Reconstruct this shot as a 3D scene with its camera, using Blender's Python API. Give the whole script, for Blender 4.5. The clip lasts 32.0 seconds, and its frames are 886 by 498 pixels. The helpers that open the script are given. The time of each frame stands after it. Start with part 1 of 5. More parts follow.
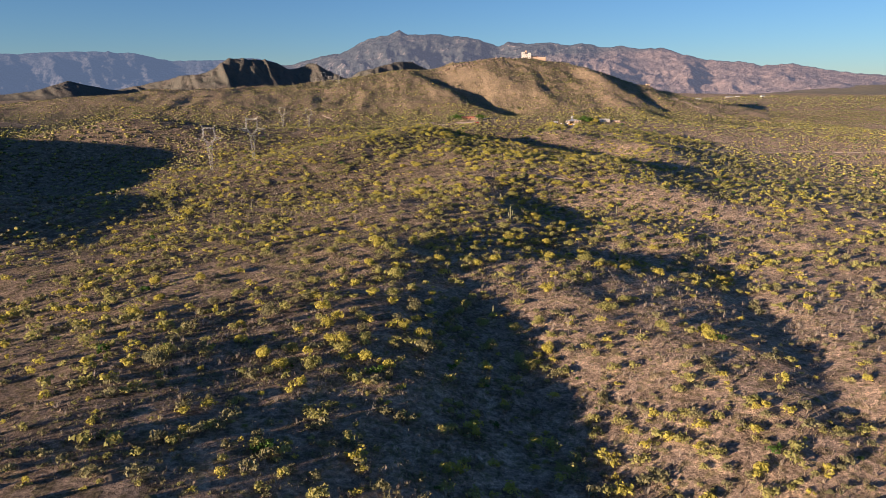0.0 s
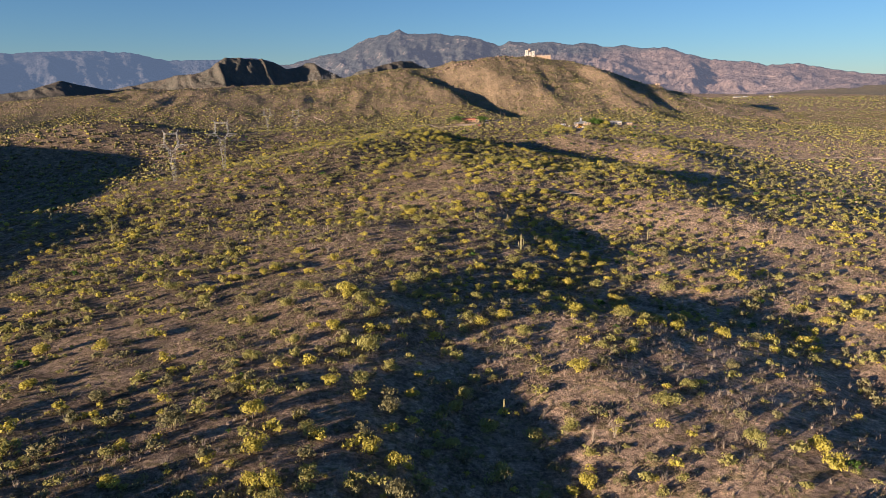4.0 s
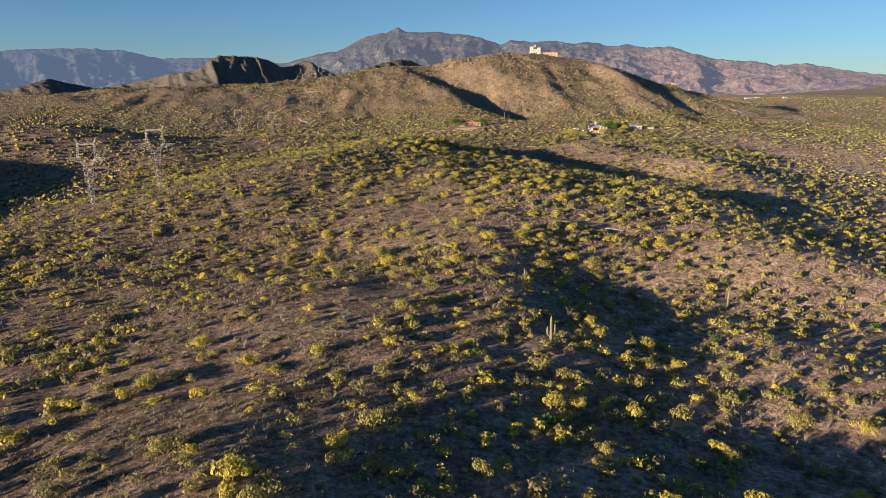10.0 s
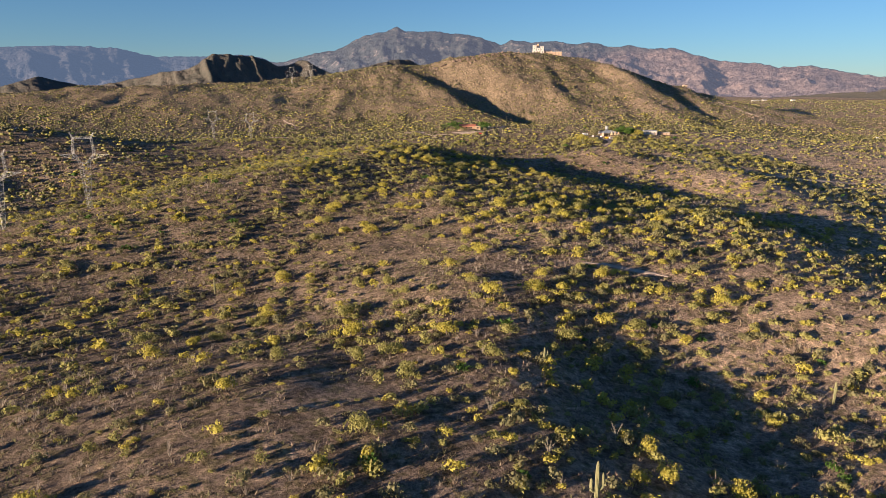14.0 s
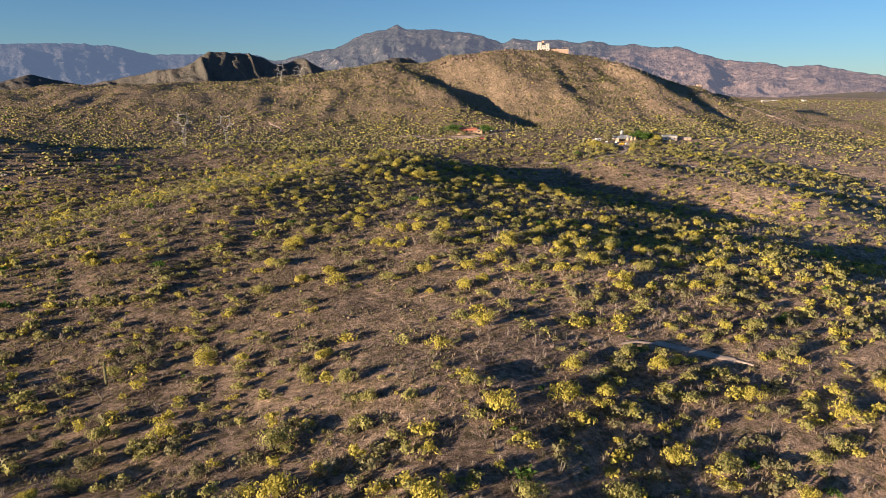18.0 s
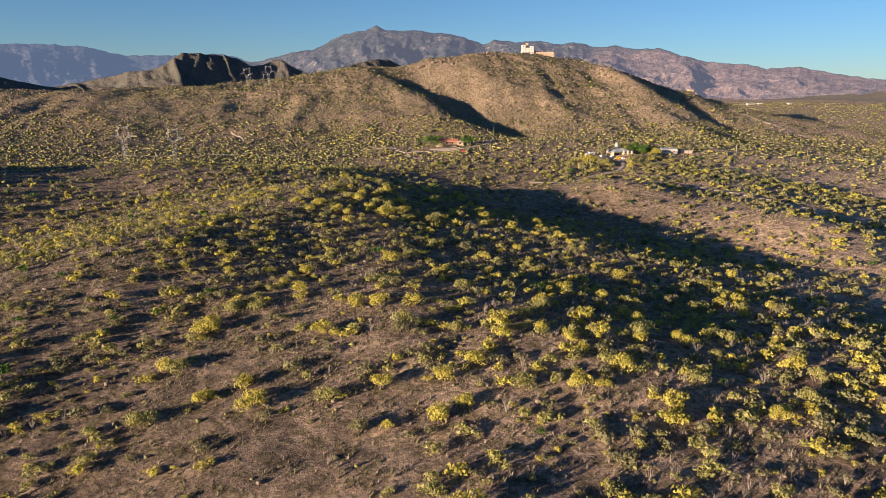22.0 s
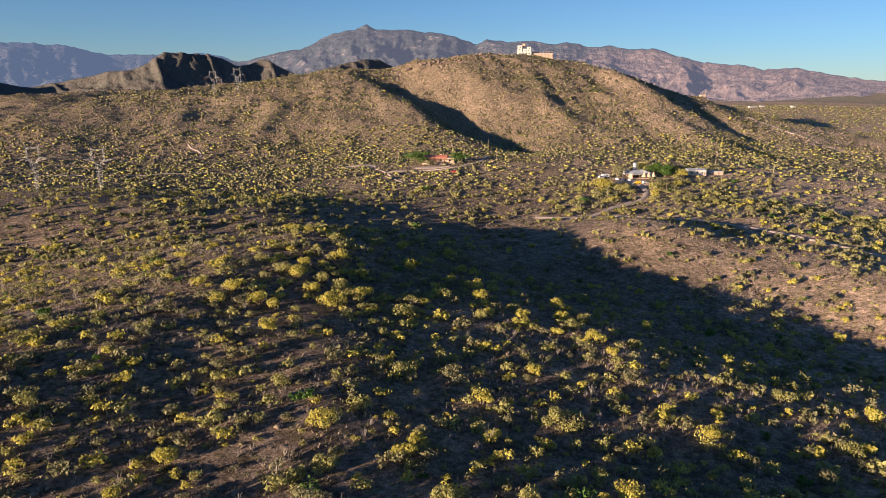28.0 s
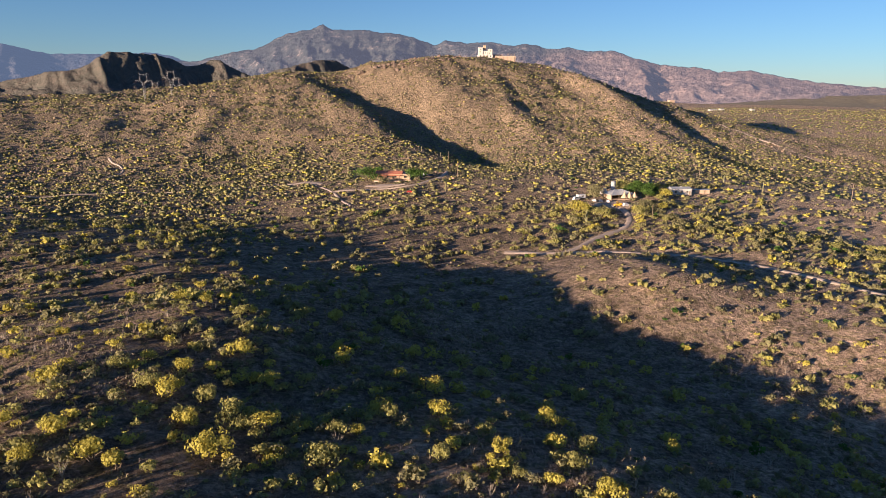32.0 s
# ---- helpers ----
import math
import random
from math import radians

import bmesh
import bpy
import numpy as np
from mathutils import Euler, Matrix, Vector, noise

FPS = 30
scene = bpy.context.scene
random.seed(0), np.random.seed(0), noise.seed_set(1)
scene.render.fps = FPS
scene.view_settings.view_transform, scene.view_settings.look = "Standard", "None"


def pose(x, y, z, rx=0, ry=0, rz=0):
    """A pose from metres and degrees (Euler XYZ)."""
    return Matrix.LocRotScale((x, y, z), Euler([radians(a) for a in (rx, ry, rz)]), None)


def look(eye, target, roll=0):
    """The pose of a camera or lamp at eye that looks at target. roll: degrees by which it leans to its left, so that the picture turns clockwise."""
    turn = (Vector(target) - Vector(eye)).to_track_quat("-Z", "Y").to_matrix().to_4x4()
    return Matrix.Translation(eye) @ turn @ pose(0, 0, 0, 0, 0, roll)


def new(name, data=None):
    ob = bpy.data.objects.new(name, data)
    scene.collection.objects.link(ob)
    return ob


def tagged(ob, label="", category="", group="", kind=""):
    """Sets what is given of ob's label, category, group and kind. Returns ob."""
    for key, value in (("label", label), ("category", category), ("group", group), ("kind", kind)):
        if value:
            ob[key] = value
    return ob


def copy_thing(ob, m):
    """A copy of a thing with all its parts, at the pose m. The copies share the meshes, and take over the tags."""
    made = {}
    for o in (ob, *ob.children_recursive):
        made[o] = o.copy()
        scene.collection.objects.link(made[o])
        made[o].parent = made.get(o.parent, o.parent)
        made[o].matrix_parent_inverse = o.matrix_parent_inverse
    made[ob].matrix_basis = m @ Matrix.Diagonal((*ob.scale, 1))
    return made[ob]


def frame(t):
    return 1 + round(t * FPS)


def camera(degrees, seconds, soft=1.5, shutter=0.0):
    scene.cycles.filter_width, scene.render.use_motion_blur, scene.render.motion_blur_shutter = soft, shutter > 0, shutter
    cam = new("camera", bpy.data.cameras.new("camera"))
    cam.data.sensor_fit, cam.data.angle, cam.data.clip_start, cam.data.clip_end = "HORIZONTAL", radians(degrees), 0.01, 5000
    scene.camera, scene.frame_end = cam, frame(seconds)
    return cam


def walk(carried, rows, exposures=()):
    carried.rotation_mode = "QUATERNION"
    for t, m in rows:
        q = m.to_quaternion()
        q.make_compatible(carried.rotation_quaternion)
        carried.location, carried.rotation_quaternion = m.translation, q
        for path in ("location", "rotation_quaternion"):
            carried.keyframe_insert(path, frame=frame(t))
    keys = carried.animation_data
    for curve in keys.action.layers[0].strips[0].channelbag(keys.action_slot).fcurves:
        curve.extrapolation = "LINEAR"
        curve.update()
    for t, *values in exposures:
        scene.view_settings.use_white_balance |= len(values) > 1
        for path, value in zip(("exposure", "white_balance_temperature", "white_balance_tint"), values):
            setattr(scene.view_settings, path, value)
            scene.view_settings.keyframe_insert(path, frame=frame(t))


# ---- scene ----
cam = camera(66.53, 32.0, soft=0.6)
# seconds, place, heading to the right, tilt down, lean
PATH = [
    (0, 0.00, 0.00, 72.00, 3.796, 13.179, -0.497),
    (1, 1.71, 15.90, 71.97, 3.749, 13.172, -0.503),
    (2, 3.42, 31.81, 71.93, 3.744, 13.167, -0.489),
    (3, 5.12, 47.71, 71.90, 3.777, 13.177, -0.481),
    (4, 6.79, 63.58, 71.86, 3.735, 13.174, -0.495),
    (5, 8.42, 79.41, 71.81, 3.661, 13.178, -0.521),
    (6, 10.01, 95.20, 71.75, 3.725, 13.187, -0.541),
    (7, 11.61, 111.01, 71.69, 3.767, 13.220, -0.535),
    (8, 13.25, 126.86, 71.66, 3.746, 13.234, -0.491),
    (9, 14.96, 142.80, 71.65, 3.756, 13.222, -0.414),
    (10, 16.70, 158.78, 71.65, 3.744, 13.204, -0.294),
    (11, 18.47, 174.78, 71.68, 3.738, 13.204, -0.176),
    (12, 20.24, 190.74, 71.75, 3.775, 13.189, -0.097),
    (13, 22.00, 206.67, 71.83, 3.822, 13.178, -0.035),
    (14, 23.77, 222.59, 71.93, 3.869, 13.174, 0.053),
    (15, 25.55, 238.47, 72.10, 3.809, 13.176, 0.118),
    (16, 27.37, 254.30, 72.42, 3.764, 13.190, 0.159),
    (17, 29.23, 270.17, 72.79, 3.792, 13.226, 0.177),
    (18, 31.12, 286.05, 73.23, 3.784, 13.272, 0.172),
    (19, 33.02, 301.76, 73.90, 3.781, 13.286, 0.152),
    (20, 34.89, 317.11, 74.99, 4.234, 13.228, 0.122),
    (21, 36.71, 331.90, 76.80, 4.938, 13.173, 0.138),
    (22, 38.49, 346.30, 79.13, 5.337, 13.198, 0.184),
    (23, 40.30, 360.59, 81.47, 5.577, 13.245, 0.276),
    (24, 42.19, 375.03, 83.29, 5.766, 13.207, 0.358),
    (25, 44.17, 389.72, 84.31, 5.875, 13.198, 0.418),
    (26, 46.20, 404.49, 84.86, 5.880, 13.250, 0.405),
    (27, 48.32, 419.29, 85.29, 5.959, 13.233, 0.334),
    (28, 50.54, 434.07, 85.98, 6.017, 13.237, 0.281),
    (29, 52.92, 448.81, 87.03, 6.524, 13.218, 0.281),
    (30, 55.42, 463.54, 88.23, 7.180, 13.175, 0.309),
    (31, 57.97, 478.27, 89.50, 8.393, 13.152, 0.348),
    (32, 60.49, 493.00, 90.74, 9.412, 13.158, 0.415),
]

ROWS = []
for t, x, y, z, turn, tilt, lean in PATH:
    a, b = radians(turn), radians(tilt)
    ROWS.append((t, look((x, y, z), (x + math.sin(a) * math.cos(b), y + math.cos(a) * math.cos(b), z - math.sin(b)), lean)))
walk(cam, ROWS, [(0, 1.34, 6500, 17), (6, 1.34, 6500, 14), (17, 1.35, 6500, 14), (25, 1.40, 6500, 17), (32, 1.43, 6500, 19)])

# ---- light: low evening sun behind the left shoulder, clear sky ----
SUN_TURN, SUN_HEIGHT = 238.0, 7.4          # compass from +y to +x, and degrees above the horizon
world = bpy.data.worlds.new("sky")
world.use_nodes = True
scene.world = world
wn = world.node_tree
sky = wn.nodes.new("ShaderNodeTexSky")
sky.sky_type, sky.sun_disc = "NISHITA", False
sky.sun_elevation, sky.sun_rotation = radians(SUN_HEIGHT), radians(SUN_TURN)
sky.altitude, sky.air_density, sky.dust_density, sky.ozone_density = 1500, 1.0, 0.0, 4.0
air = wn.nodes.new("ShaderNodeMix")          # cool clean evening air
air.data_type, air.blend_type = "RGBA", "MULTIPLY"
air.inputs[0].default_value, air.inputs[7].default_value = 1.0, (0.95, 0.955, 0.975, 1)
wn.links.new(sky.outputs[0], air.inputs[6])
wn.links.new(air.outputs[2], wn.nodes["Background"].inputs[0])
wn.nodes["Background"].inputs[1].default_value = 0.0605
sun = new("sun", bpy.data.lights.new("sun", "SUN"))
sun.data.energy, sun.data.angle, sun.data.color = 5.0, radians(0.55), (1.0, 0.78, 0.55)
sa, sb = radians(SUN_TURN), radians(SUN_HEIGHT)
sun.matrix_world = look((math.sin(sa) * math.cos(sb) * 500, math.cos(sa) * math.cos(sb) * 500, 500 * math.sin(sb)), (0, 0, 0))

# ---- materials ----


def nodes_of(name):
    m = bpy.data.materials.new(name)
    m.use_nodes = True
    nt = m.node_tree
    return m, nt, nt.nodes["Principled BSDF"]


def noise_node(nt, scale, detail=6.0, rough=0.6, vec=None):
    n = nt.nodes.new("ShaderNodeTexNoise")
    n.inputs["Scale"].default_value, n.inputs["Detail"].default_value, n.inputs["Roughness"].default_value = scale, detail, rough
    if vec is not None:
        nt.links.new(vec, n.inputs["Vector"])
    return n.outputs["Fac"]


def ramp(nt, fac, stops):
    r = nt.nodes.new("ShaderNodeValToRGB")
    while len(r.color_ramp.elements) < len(stops):
        r.color_ramp.elements.new(0.5)
    for e, (p, c) in zip(r.color_ramp.elements, stops):
        e.position, e.color = p, (*c, 1) if len(c) == 3 else c
    nt.links.new(fac, r.inputs[0])
    return r.outputs[0]


def mix(nt, a, b, fac, kind="MIX"):
    n = nt.nodes.new("ShaderNodeMix")
    n.data_type, n.blend_type = "RGBA", kind
    for v, s in ((fac, n.inputs[0]), (a, n.inputs[6]), (b, n.inputs[7])):
        if hasattr(v, "is_linked"):
            nt.links.new(v, s)
        elif isinstance(v, tuple):
            s.default_value = (*v, 1)
        else:
            s.default_value = v
    return n.outputs[2]


def bump(nt, bsdf, height, strength, distance):
    b = nt.nodes.new("ShaderNodeBump")
    b.inputs["Strength"].default_value, b.inputs["Distance"].default_value = strength, distance
    nt.links.new(height, b.inputs["Height"])
    nt.links.new(b.outputs[0], bsdf.inputs["Normal"])


def place_of(nt):
    return nt.nodes.new("ShaderNodeNewGeometry").outputs["Position"]


def mapped(nt, vec, scale, turn=0.0):
    m = nt.nodes.new("ShaderNodeMapping")
    m.inputs["Scale"].default_value, m.inputs["Rotation"].default_value[2] = scale, turn
    nt.links.new(vec, m.inputs["Vector"])
    return m.outputs[0]


def plain(name, color, rough=0.7, metal=0.0, spread=0.15, scale=1.5, bumps=0.0):
    """A surface of one colour with mottling at two scales."""
    m, nt, b = nodes_of(name)
    pos = place_of(nt)
    n1, n2 = noise_node(nt, scale, 5, 0.6, pos), noise_node(nt, scale * 9, 3, 0.6, pos)
    dark = tuple(c * (1 - spread) for c in color)
    lite = tuple(min(1, c * (1 + spread)) for c in color)
    c = mix(nt, ramp(nt, n1, [(0.3, dark), (0.7, lite)]), ramp(nt, n2, [(0.3, dark), (0.7, lite)]), 0.4)
    nt.links.new(c, b.inputs["Base Color"])
    b.inputs["Roughness"].default_value, b.inputs["Metallic"].default_value = rough, metal
    if bumps:
        bump(nt, b, n2, bumps, 0.05)
    return m


def soil():
    """Stony desert soil with dry grass, pebbles and a close cover of tiny brush."""
    m, nt, b = nodes_of("desert_soil")
    pos = place_of(nt)
    broad, mid, fine = noise_node(nt, 0.012, 6, 0.6, pos), noise_node(nt, 0.09, 8, 0.65, pos), noise_node(nt, 1.3, 8, 0.75, pos)
    grain, tuft = noise_node(nt, 4.2, 6, 0.8, pos), noise_node(nt, 0.42, 5, 0.62, pos)
    straw = noise_node(nt, 1.0, 6, 0.7, mapped(nt, pos, (0.35, 2.6, 1.0), 0.35))
    c = ramp(nt, broad, [(0.32, (0.27, 0.205, 0.175)), (0.5, (0.345, 0.27, 0.225)), (0.68, (0.42, 0.335, 0.245))])
    c = mix(nt, c, ramp(nt, mid, [(0.36, (0.16, 0.125, 0.11)), (0.52, (0.325, 0.25, 0.205)), (0.72, (0.52, 0.42, 0.31))]), 0.5)
    c = mix(nt, c, ramp(nt, fine, [(0.42, (0.12, 0.095, 0.082)), (0.52, (0.34, 0.262, 0.215)), (0.62, (0.66, 0.54, 0.42))]), 0.6)
    c = mix(nt, c, ramp(nt, straw, [(0.42, (0.15, 0.122, 0.1)), (0.54, (0.38, 0.30, 0.225)), (0.66, (0.66, 0.55, 0.38))]), 0.35)
    c = mix(nt, c, ramp(nt, grain, [(0.43, (0.10, 0.08, 0.07)), (0.57, (0.57, 0.46, 0.365))]), 0.4)
    brush = ramp(nt, fine, [(0.36, (0.075, 0.075, 0.045)), (0.55, (0.19, 0.17, 0.09)), (0.68, (0.31, 0.27, 0.15))])
    cover = ramp(nt, tuft, [(0.51, (0, 0, 0)), (0.58, (1, 1, 1))])
    c = mix(nt, c, brush, mix(nt, (0.0, 0.0, 0.0), cover, 0.7))
    c = mix(nt, c, ramp(nt, noise_node(nt, 0.17, 5, 0.6, pos), [(0.34, (0.66, 0.65, 0.64)), (0.5, (1.08, 1.06, 1.04)), (0.66, (1.55, 1.50, 1.40))]), 1.0, "MULTIPLY")
    # brown earth west, pinkish gravel east, with slope shade and sunlight painted into both
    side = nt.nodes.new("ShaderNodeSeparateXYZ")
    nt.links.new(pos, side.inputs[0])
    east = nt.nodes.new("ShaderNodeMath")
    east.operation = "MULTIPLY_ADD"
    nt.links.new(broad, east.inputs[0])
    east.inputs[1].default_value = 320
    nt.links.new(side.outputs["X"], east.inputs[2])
    gravel_and_sun = nt.nodes.new("ShaderNodeMapRange")
    gravel_and_sun.inputs["From Min"].default_value, gravel_and_sun.inputs["From Max"].default_value = 0, 190
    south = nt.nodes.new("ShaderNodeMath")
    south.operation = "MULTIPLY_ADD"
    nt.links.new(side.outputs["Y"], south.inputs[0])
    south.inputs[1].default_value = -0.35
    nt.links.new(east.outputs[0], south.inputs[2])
    nt.links.new(south.outputs[0], gravel_and_sun.inputs["Value"])
    c = mix(nt, c, mix(nt, (0.61, 0.59, 0.57), (1.24, 1.17, 1.14), gravel_and_sun.outputs[0]), 1.0, "MULTIPLY")
    # straw-coloured grass over the hills to the north
    north = nt.nodes.new("ShaderNodeMapRange")
    north.inputs["From Min"].default_value, north.inputs["From Max"].default_value, north.inputs["To Max"].default_value = 720, 1050, 0.4
    nt.links.new(side.outputs["Y"], north.inputs["Value"])
    grass = ramp(nt, fine, [(0.4, (0.20, 0.155, 0.105)), (0.52, (0.33, 0.255, 0.17)), (0.64, (0.50, 0.39, 0.27))])
    c = mix(nt, c, grass, north.outputs[0])
    c = mix(nt, c, ramp(nt, noise_node(nt, 0.75, 4, 0.7, pos), [(0.38, (0.62, 0.62, 0.62)), (0.62, (1.42, 1.40, 1.36))]), 1.0, "MULTIPLY")
    nt.links.new(c, b.inputs["Base Color"])
    b.inputs["Roughness"].default_value, b.inputs["Specular IOR Level"].default_value = 0.95, 0.12
    h = nt.nodes.new("ShaderNodeMath")
    h.operation = "MULTIPLY_ADD"
    nt.links.new(fine, h.inputs[0])
    h.inputs[1].default_value = 0.6
    nt.links.new(tuft, h.inputs[2])
    g = nt.nodes.new("ShaderNodeMath")
    g.operation = "MULTIPLY_ADD"
    nt.links.new(grain, g.inputs[0])
    g.inputs[1].default_value = 0.22
    nt.links.new(h.outputs[0], g.inputs[2])
    bump(nt, b, g.outputs[0], 1.0, 1.3)
    return m


def leaf(name, low, high, rough=0.7):
    """Foliage: each spray of leaves a shade of its own, a little light passing through."""
    m, nt, b = nodes_of(name)
    g = nt.nodes.new("ShaderNodeNewGeometry")
    c = ramp(nt, g.outputs["Random Per Island"], [(0.0, low), (1.0, high)])
    c = mix(nt, c, ramp(nt, noise_node(nt, 0.35, 3, 0.6, g.outputs["Position"]), [(0.35, low), (0.65, high)]), 0.5)
    nt.links.new(c, b.inputs["Base Color"])
    b.inputs["Roughness"].default_value, b.inputs["Specular IOR Level"].default_value = rough, 0.2
    tr = nt.nodes.new("ShaderNodeBsdfTranslucent")
    nt.links.new(c, tr.inputs[0])
    mx = nt.nodes.new("ShaderNodeMixShader")
    mx.inputs[0].default_value = 0.4
    nt.links.new(b.outputs[0], mx.inputs[1])
    nt.links.new(tr.outputs[0], mx.inputs[2])
    nt.links.new(mx.outputs[0], nt.nodes["Material Output"].inputs[0])
    return m


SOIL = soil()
YELLOW = leaf("yellow_blossom", (0.34, 0.305, 0.07), (0.60, 0.53, 0.12))
LIME = leaf("yellow_green_blossom", (0.23, 0.225, 0.08), (0.45, 0.42, 0.15))
OLIVE = leaf("olive_foliage", (0.155, 0.15, 0.08), (0.32, 0.295, 0.15))
GREEN = leaf("green_foliage", (0.04, 0.085, 0.018), (0.11, 0.20, 0.04))
DRY = leaf("dry_twigs", (0.20, 0.158, 0.125), (0.47, 0.375, 0.27))
PALE = leaf("pale_dead_twigs", (0.24, 0.20, 0.165), (0.50, 0.43, 0.35))
BARK = plain("grey_brown_bark", (0.14, 0.11, 0.08), 0.9)

# ---- landform ----
SWELLS = []


def swell(x, y, rise, spread):
    """One rounded rise (or hollow) of the land."""
    SWELLS.append((x, y, rise, spread))


# house hill and its flanks
swell(260, 1374, 112.4, 192)
swell(-600, 1500, -2.1, 200)
swell(900, 1100, -3.4, 200)
swell(-212, 1250, 30.3, 168)
swell(893, 1487, 1.0, 200)
swell(646, 1300, 1.1, 200)
swell(110, 1105, -7.3, 179)
swell(0, 1500, -12.9, 200)
swell(-591, 1250, 19.7, 200)
swell(500, 1500, -38.0, 200)
swell(400, 1180, -35.6, 200)
swell(-102, 1053, -23.7, 163)
swell(-2, 1290, 56.8, 165)
swell(-250, 1450, -5.1, 200)
swell(260, 1550, 11.7, 200)
swell(-367, 1250, 34.8, 200)
swell(150, 1250, -18.5, 158)
swell(482, 1299, 49.1, 170)
swell(-80, 1190, -2.5, 137)
# middle valley
swell(-130, 720, 22.5, 80)
swell(168, 762, -8.5, 87)
swell(2, 780, -11.0, 81)
swell(433, 930, 3.8, 200)
swell(-350, 1000, -23.6, 176)
swell(700, 900, 1.2, 200)
swell(256, 715, -15.2, 106)
swell(-59, 739, 10.8, 73)
swell(-500, 900, 4.5, 200)
swell(-263, 833, 10.6, 165)
swell(66, 932, 8.6, 180)
swell(30, 730, 6.4, 71)
swell(263, 864, 24.1, 157)
swell(104, 736, 10.4, 65)
swell(-200, 950, 6.3, 144)
# long ridge under the flight
swell(0, 20, -6.2, 118)
swell(-57, 350, -10.7, 84)
swell(140, 218, -12.4, 84)
swell(39, 566, 9.3, 70)
swell(200, 80, 2.2, 129)
swell(131, 364, -3.4, 90)
swell(-1, 213, 2.6, 70)
swell(167, 538, 3.7, 100)
swell(192, 655, 23.7, 90)
swell(-24, 481, -8.2, 72)
swell(52, 111, -18.9, 86)
swell(52, 307, -3.6, 95)
swell(-45, 119, 19.4, 87)
swell(49, 421, 11.6, 90)
swell(18, 650, 25.0, 87)
swell(116, 685, -16.9, 71)
swell(-129, 317, 4.4, 99)
swell(102, 609, -17.3, 82)
swell(81, 490, 9.8, 78)
swell(-77, 668, -23.9, 76)
swell(-24, 284, 12.1, 75)
swell(-122, 425, -5.5, 94)
swell(-78, 201, 3.9, 79)
swell(-40, 547, 18.8, 71)
swell(150, 150, 16.1, 87)
swell(168, 268, 1.3, 94)
swell(21, 158, -5.1, 64)
swell(15, 518, -11.7, 57)
# side slopes
swell(251, 454, -4.4, 122)
swell(900, 500, -7.2, 200)
swell(-700, 700, 18.8, 200)
swell(-150, 200, -16.1, 104)
swell(-134, 498, 21.3, 97)
swell(-600, 300, 33.1, 200)
swell(500, 60, -6.7, 200)
swell(600, 600, 0.9, 200)
swell(-150, 80, 3.8, 124)
swell(-450, 600, 17.5, 200)
swell(500, 300, -4.7, 200)
swell(-148, 630, -5.5, 102)
swell(-420, 420, 26.7, 200)
swell(300, 200, 1.3, 154)
swell(-300, 200, -14.9, 183)
swell(-274, 560, -45.4, 159)
swell(373, 659, -14.4, 180)
# knolls and hollows along the shaded slopes, most fitted so shade suits the camera's view
swell(-60, 540, -1.0, 24)
swell(-60, 572, -2.0, 24)
swell(-60, 604, -0.3, 24)
swell(-60, 636, 1.6, 24)
swell(-60, 668, -0.7, 24)
swell(-60, 700, -1.2, 24)
swell(-60, 732, 0.4, 24)
swell(-28, 540, 2.5, 24)
swell(-28, 572, 0.4, 24)
swell(-28, 604, -2.1, 24)
swell(-28, 636, -2.1, 24)
swell(-28, 668, -0.6, 24)
swell(-28, 700, -0.4, 24)
swell(-28, 732, -1.3, 24)
swell(4, 540, -1.6, 24)
swell(4, 572, -0.7, 24)
swell(4, 604, 0.6, 24)
swell(4, 668, -1.4, 24)
swell(4, 700, -6.4, 24)
swell(4, 732, 1.1, 24)
swell(36, 540, -1.7, 24)
swell(36, 572, 2.7, 24)
swell(36, 604, -2.2, 24)
swell(36, 668, 2.7, 24)
swell(36, 700, 0.9, 24)
swell(36, 732, -3.2, 24)
swell(68, 540, -1.2, 24)
swell(68, 572, -1.4, 24)
swell(68, 604, -1.9, 24)
swell(68, 636, -0.4, 24)
swell(68, 668, -0.4, 24)
swell(68, 700, 0.4, 24)
swell(100, 540, -1.1, 24)
swell(100, 604, 1.1, 24)
swell(100, 636, 1.0, 24)
swell(100, 700, 2.6, 24)
swell(100, 732, 0.8, 24)
swell(132, 540, -3.5, 24)
swell(132, 572, 2.8, 24)
swell(132, 604, -3.6, 24)
swell(132, 636, 1.4, 24)
swell(132, 668, -0.7, 24)
swell(132, 700, 1.0, 24)
swell(132, 732, -1.3, 24)
swell(164, 540, 1.3, 24)
swell(164, 572, -0.7, 24)
swell(164, 604, -1.3, 24)
swell(164, 636, 3.0, 24)
swell(164, 668, -4.1, 24)
swell(164, 700, 10.0, 24)
swell(164, 732, 4.0, 24)
swell(196, 572, -0.7, 24)
swell(196, 604, -4.3, 24)
swell(196, 636, -2.1, 24)
swell(196, 700, 2.6, 24)
swell(196, 732, -1.1, 24)
swell(228, 540, 2.6, 24)
swell(228, 572, 2.5, 24)
swell(228, 604, 0.5, 24)
swell(228, 636, 5.3, 24)
swell(228, 700, -1.3, 24)
swell(228, 732, -0.4, 24)
swell(-480, 280, -1.8, 38)
swell(-480, 335, 0.5, 38)
swell(-480, 390, -10.8, 38)
swell(-480, 445, -4.7, 38)
swell(-480, 500, 4.3, 38)
swell(-480, 555, -7.9, 38)
swell(-480, 610, -3.8, 38)
swell(-480, 665, -0.5, 38)
swell(-425, 280, -5.7, 38)
swell(-425, 335, 3.0, 38)
swell(-425, 390, -3.8, 38)
swell(-425, 445, -2.4, 38)
swell(-425, 500, -2.5, 38)
swell(-425, 555, -0.4, 38)
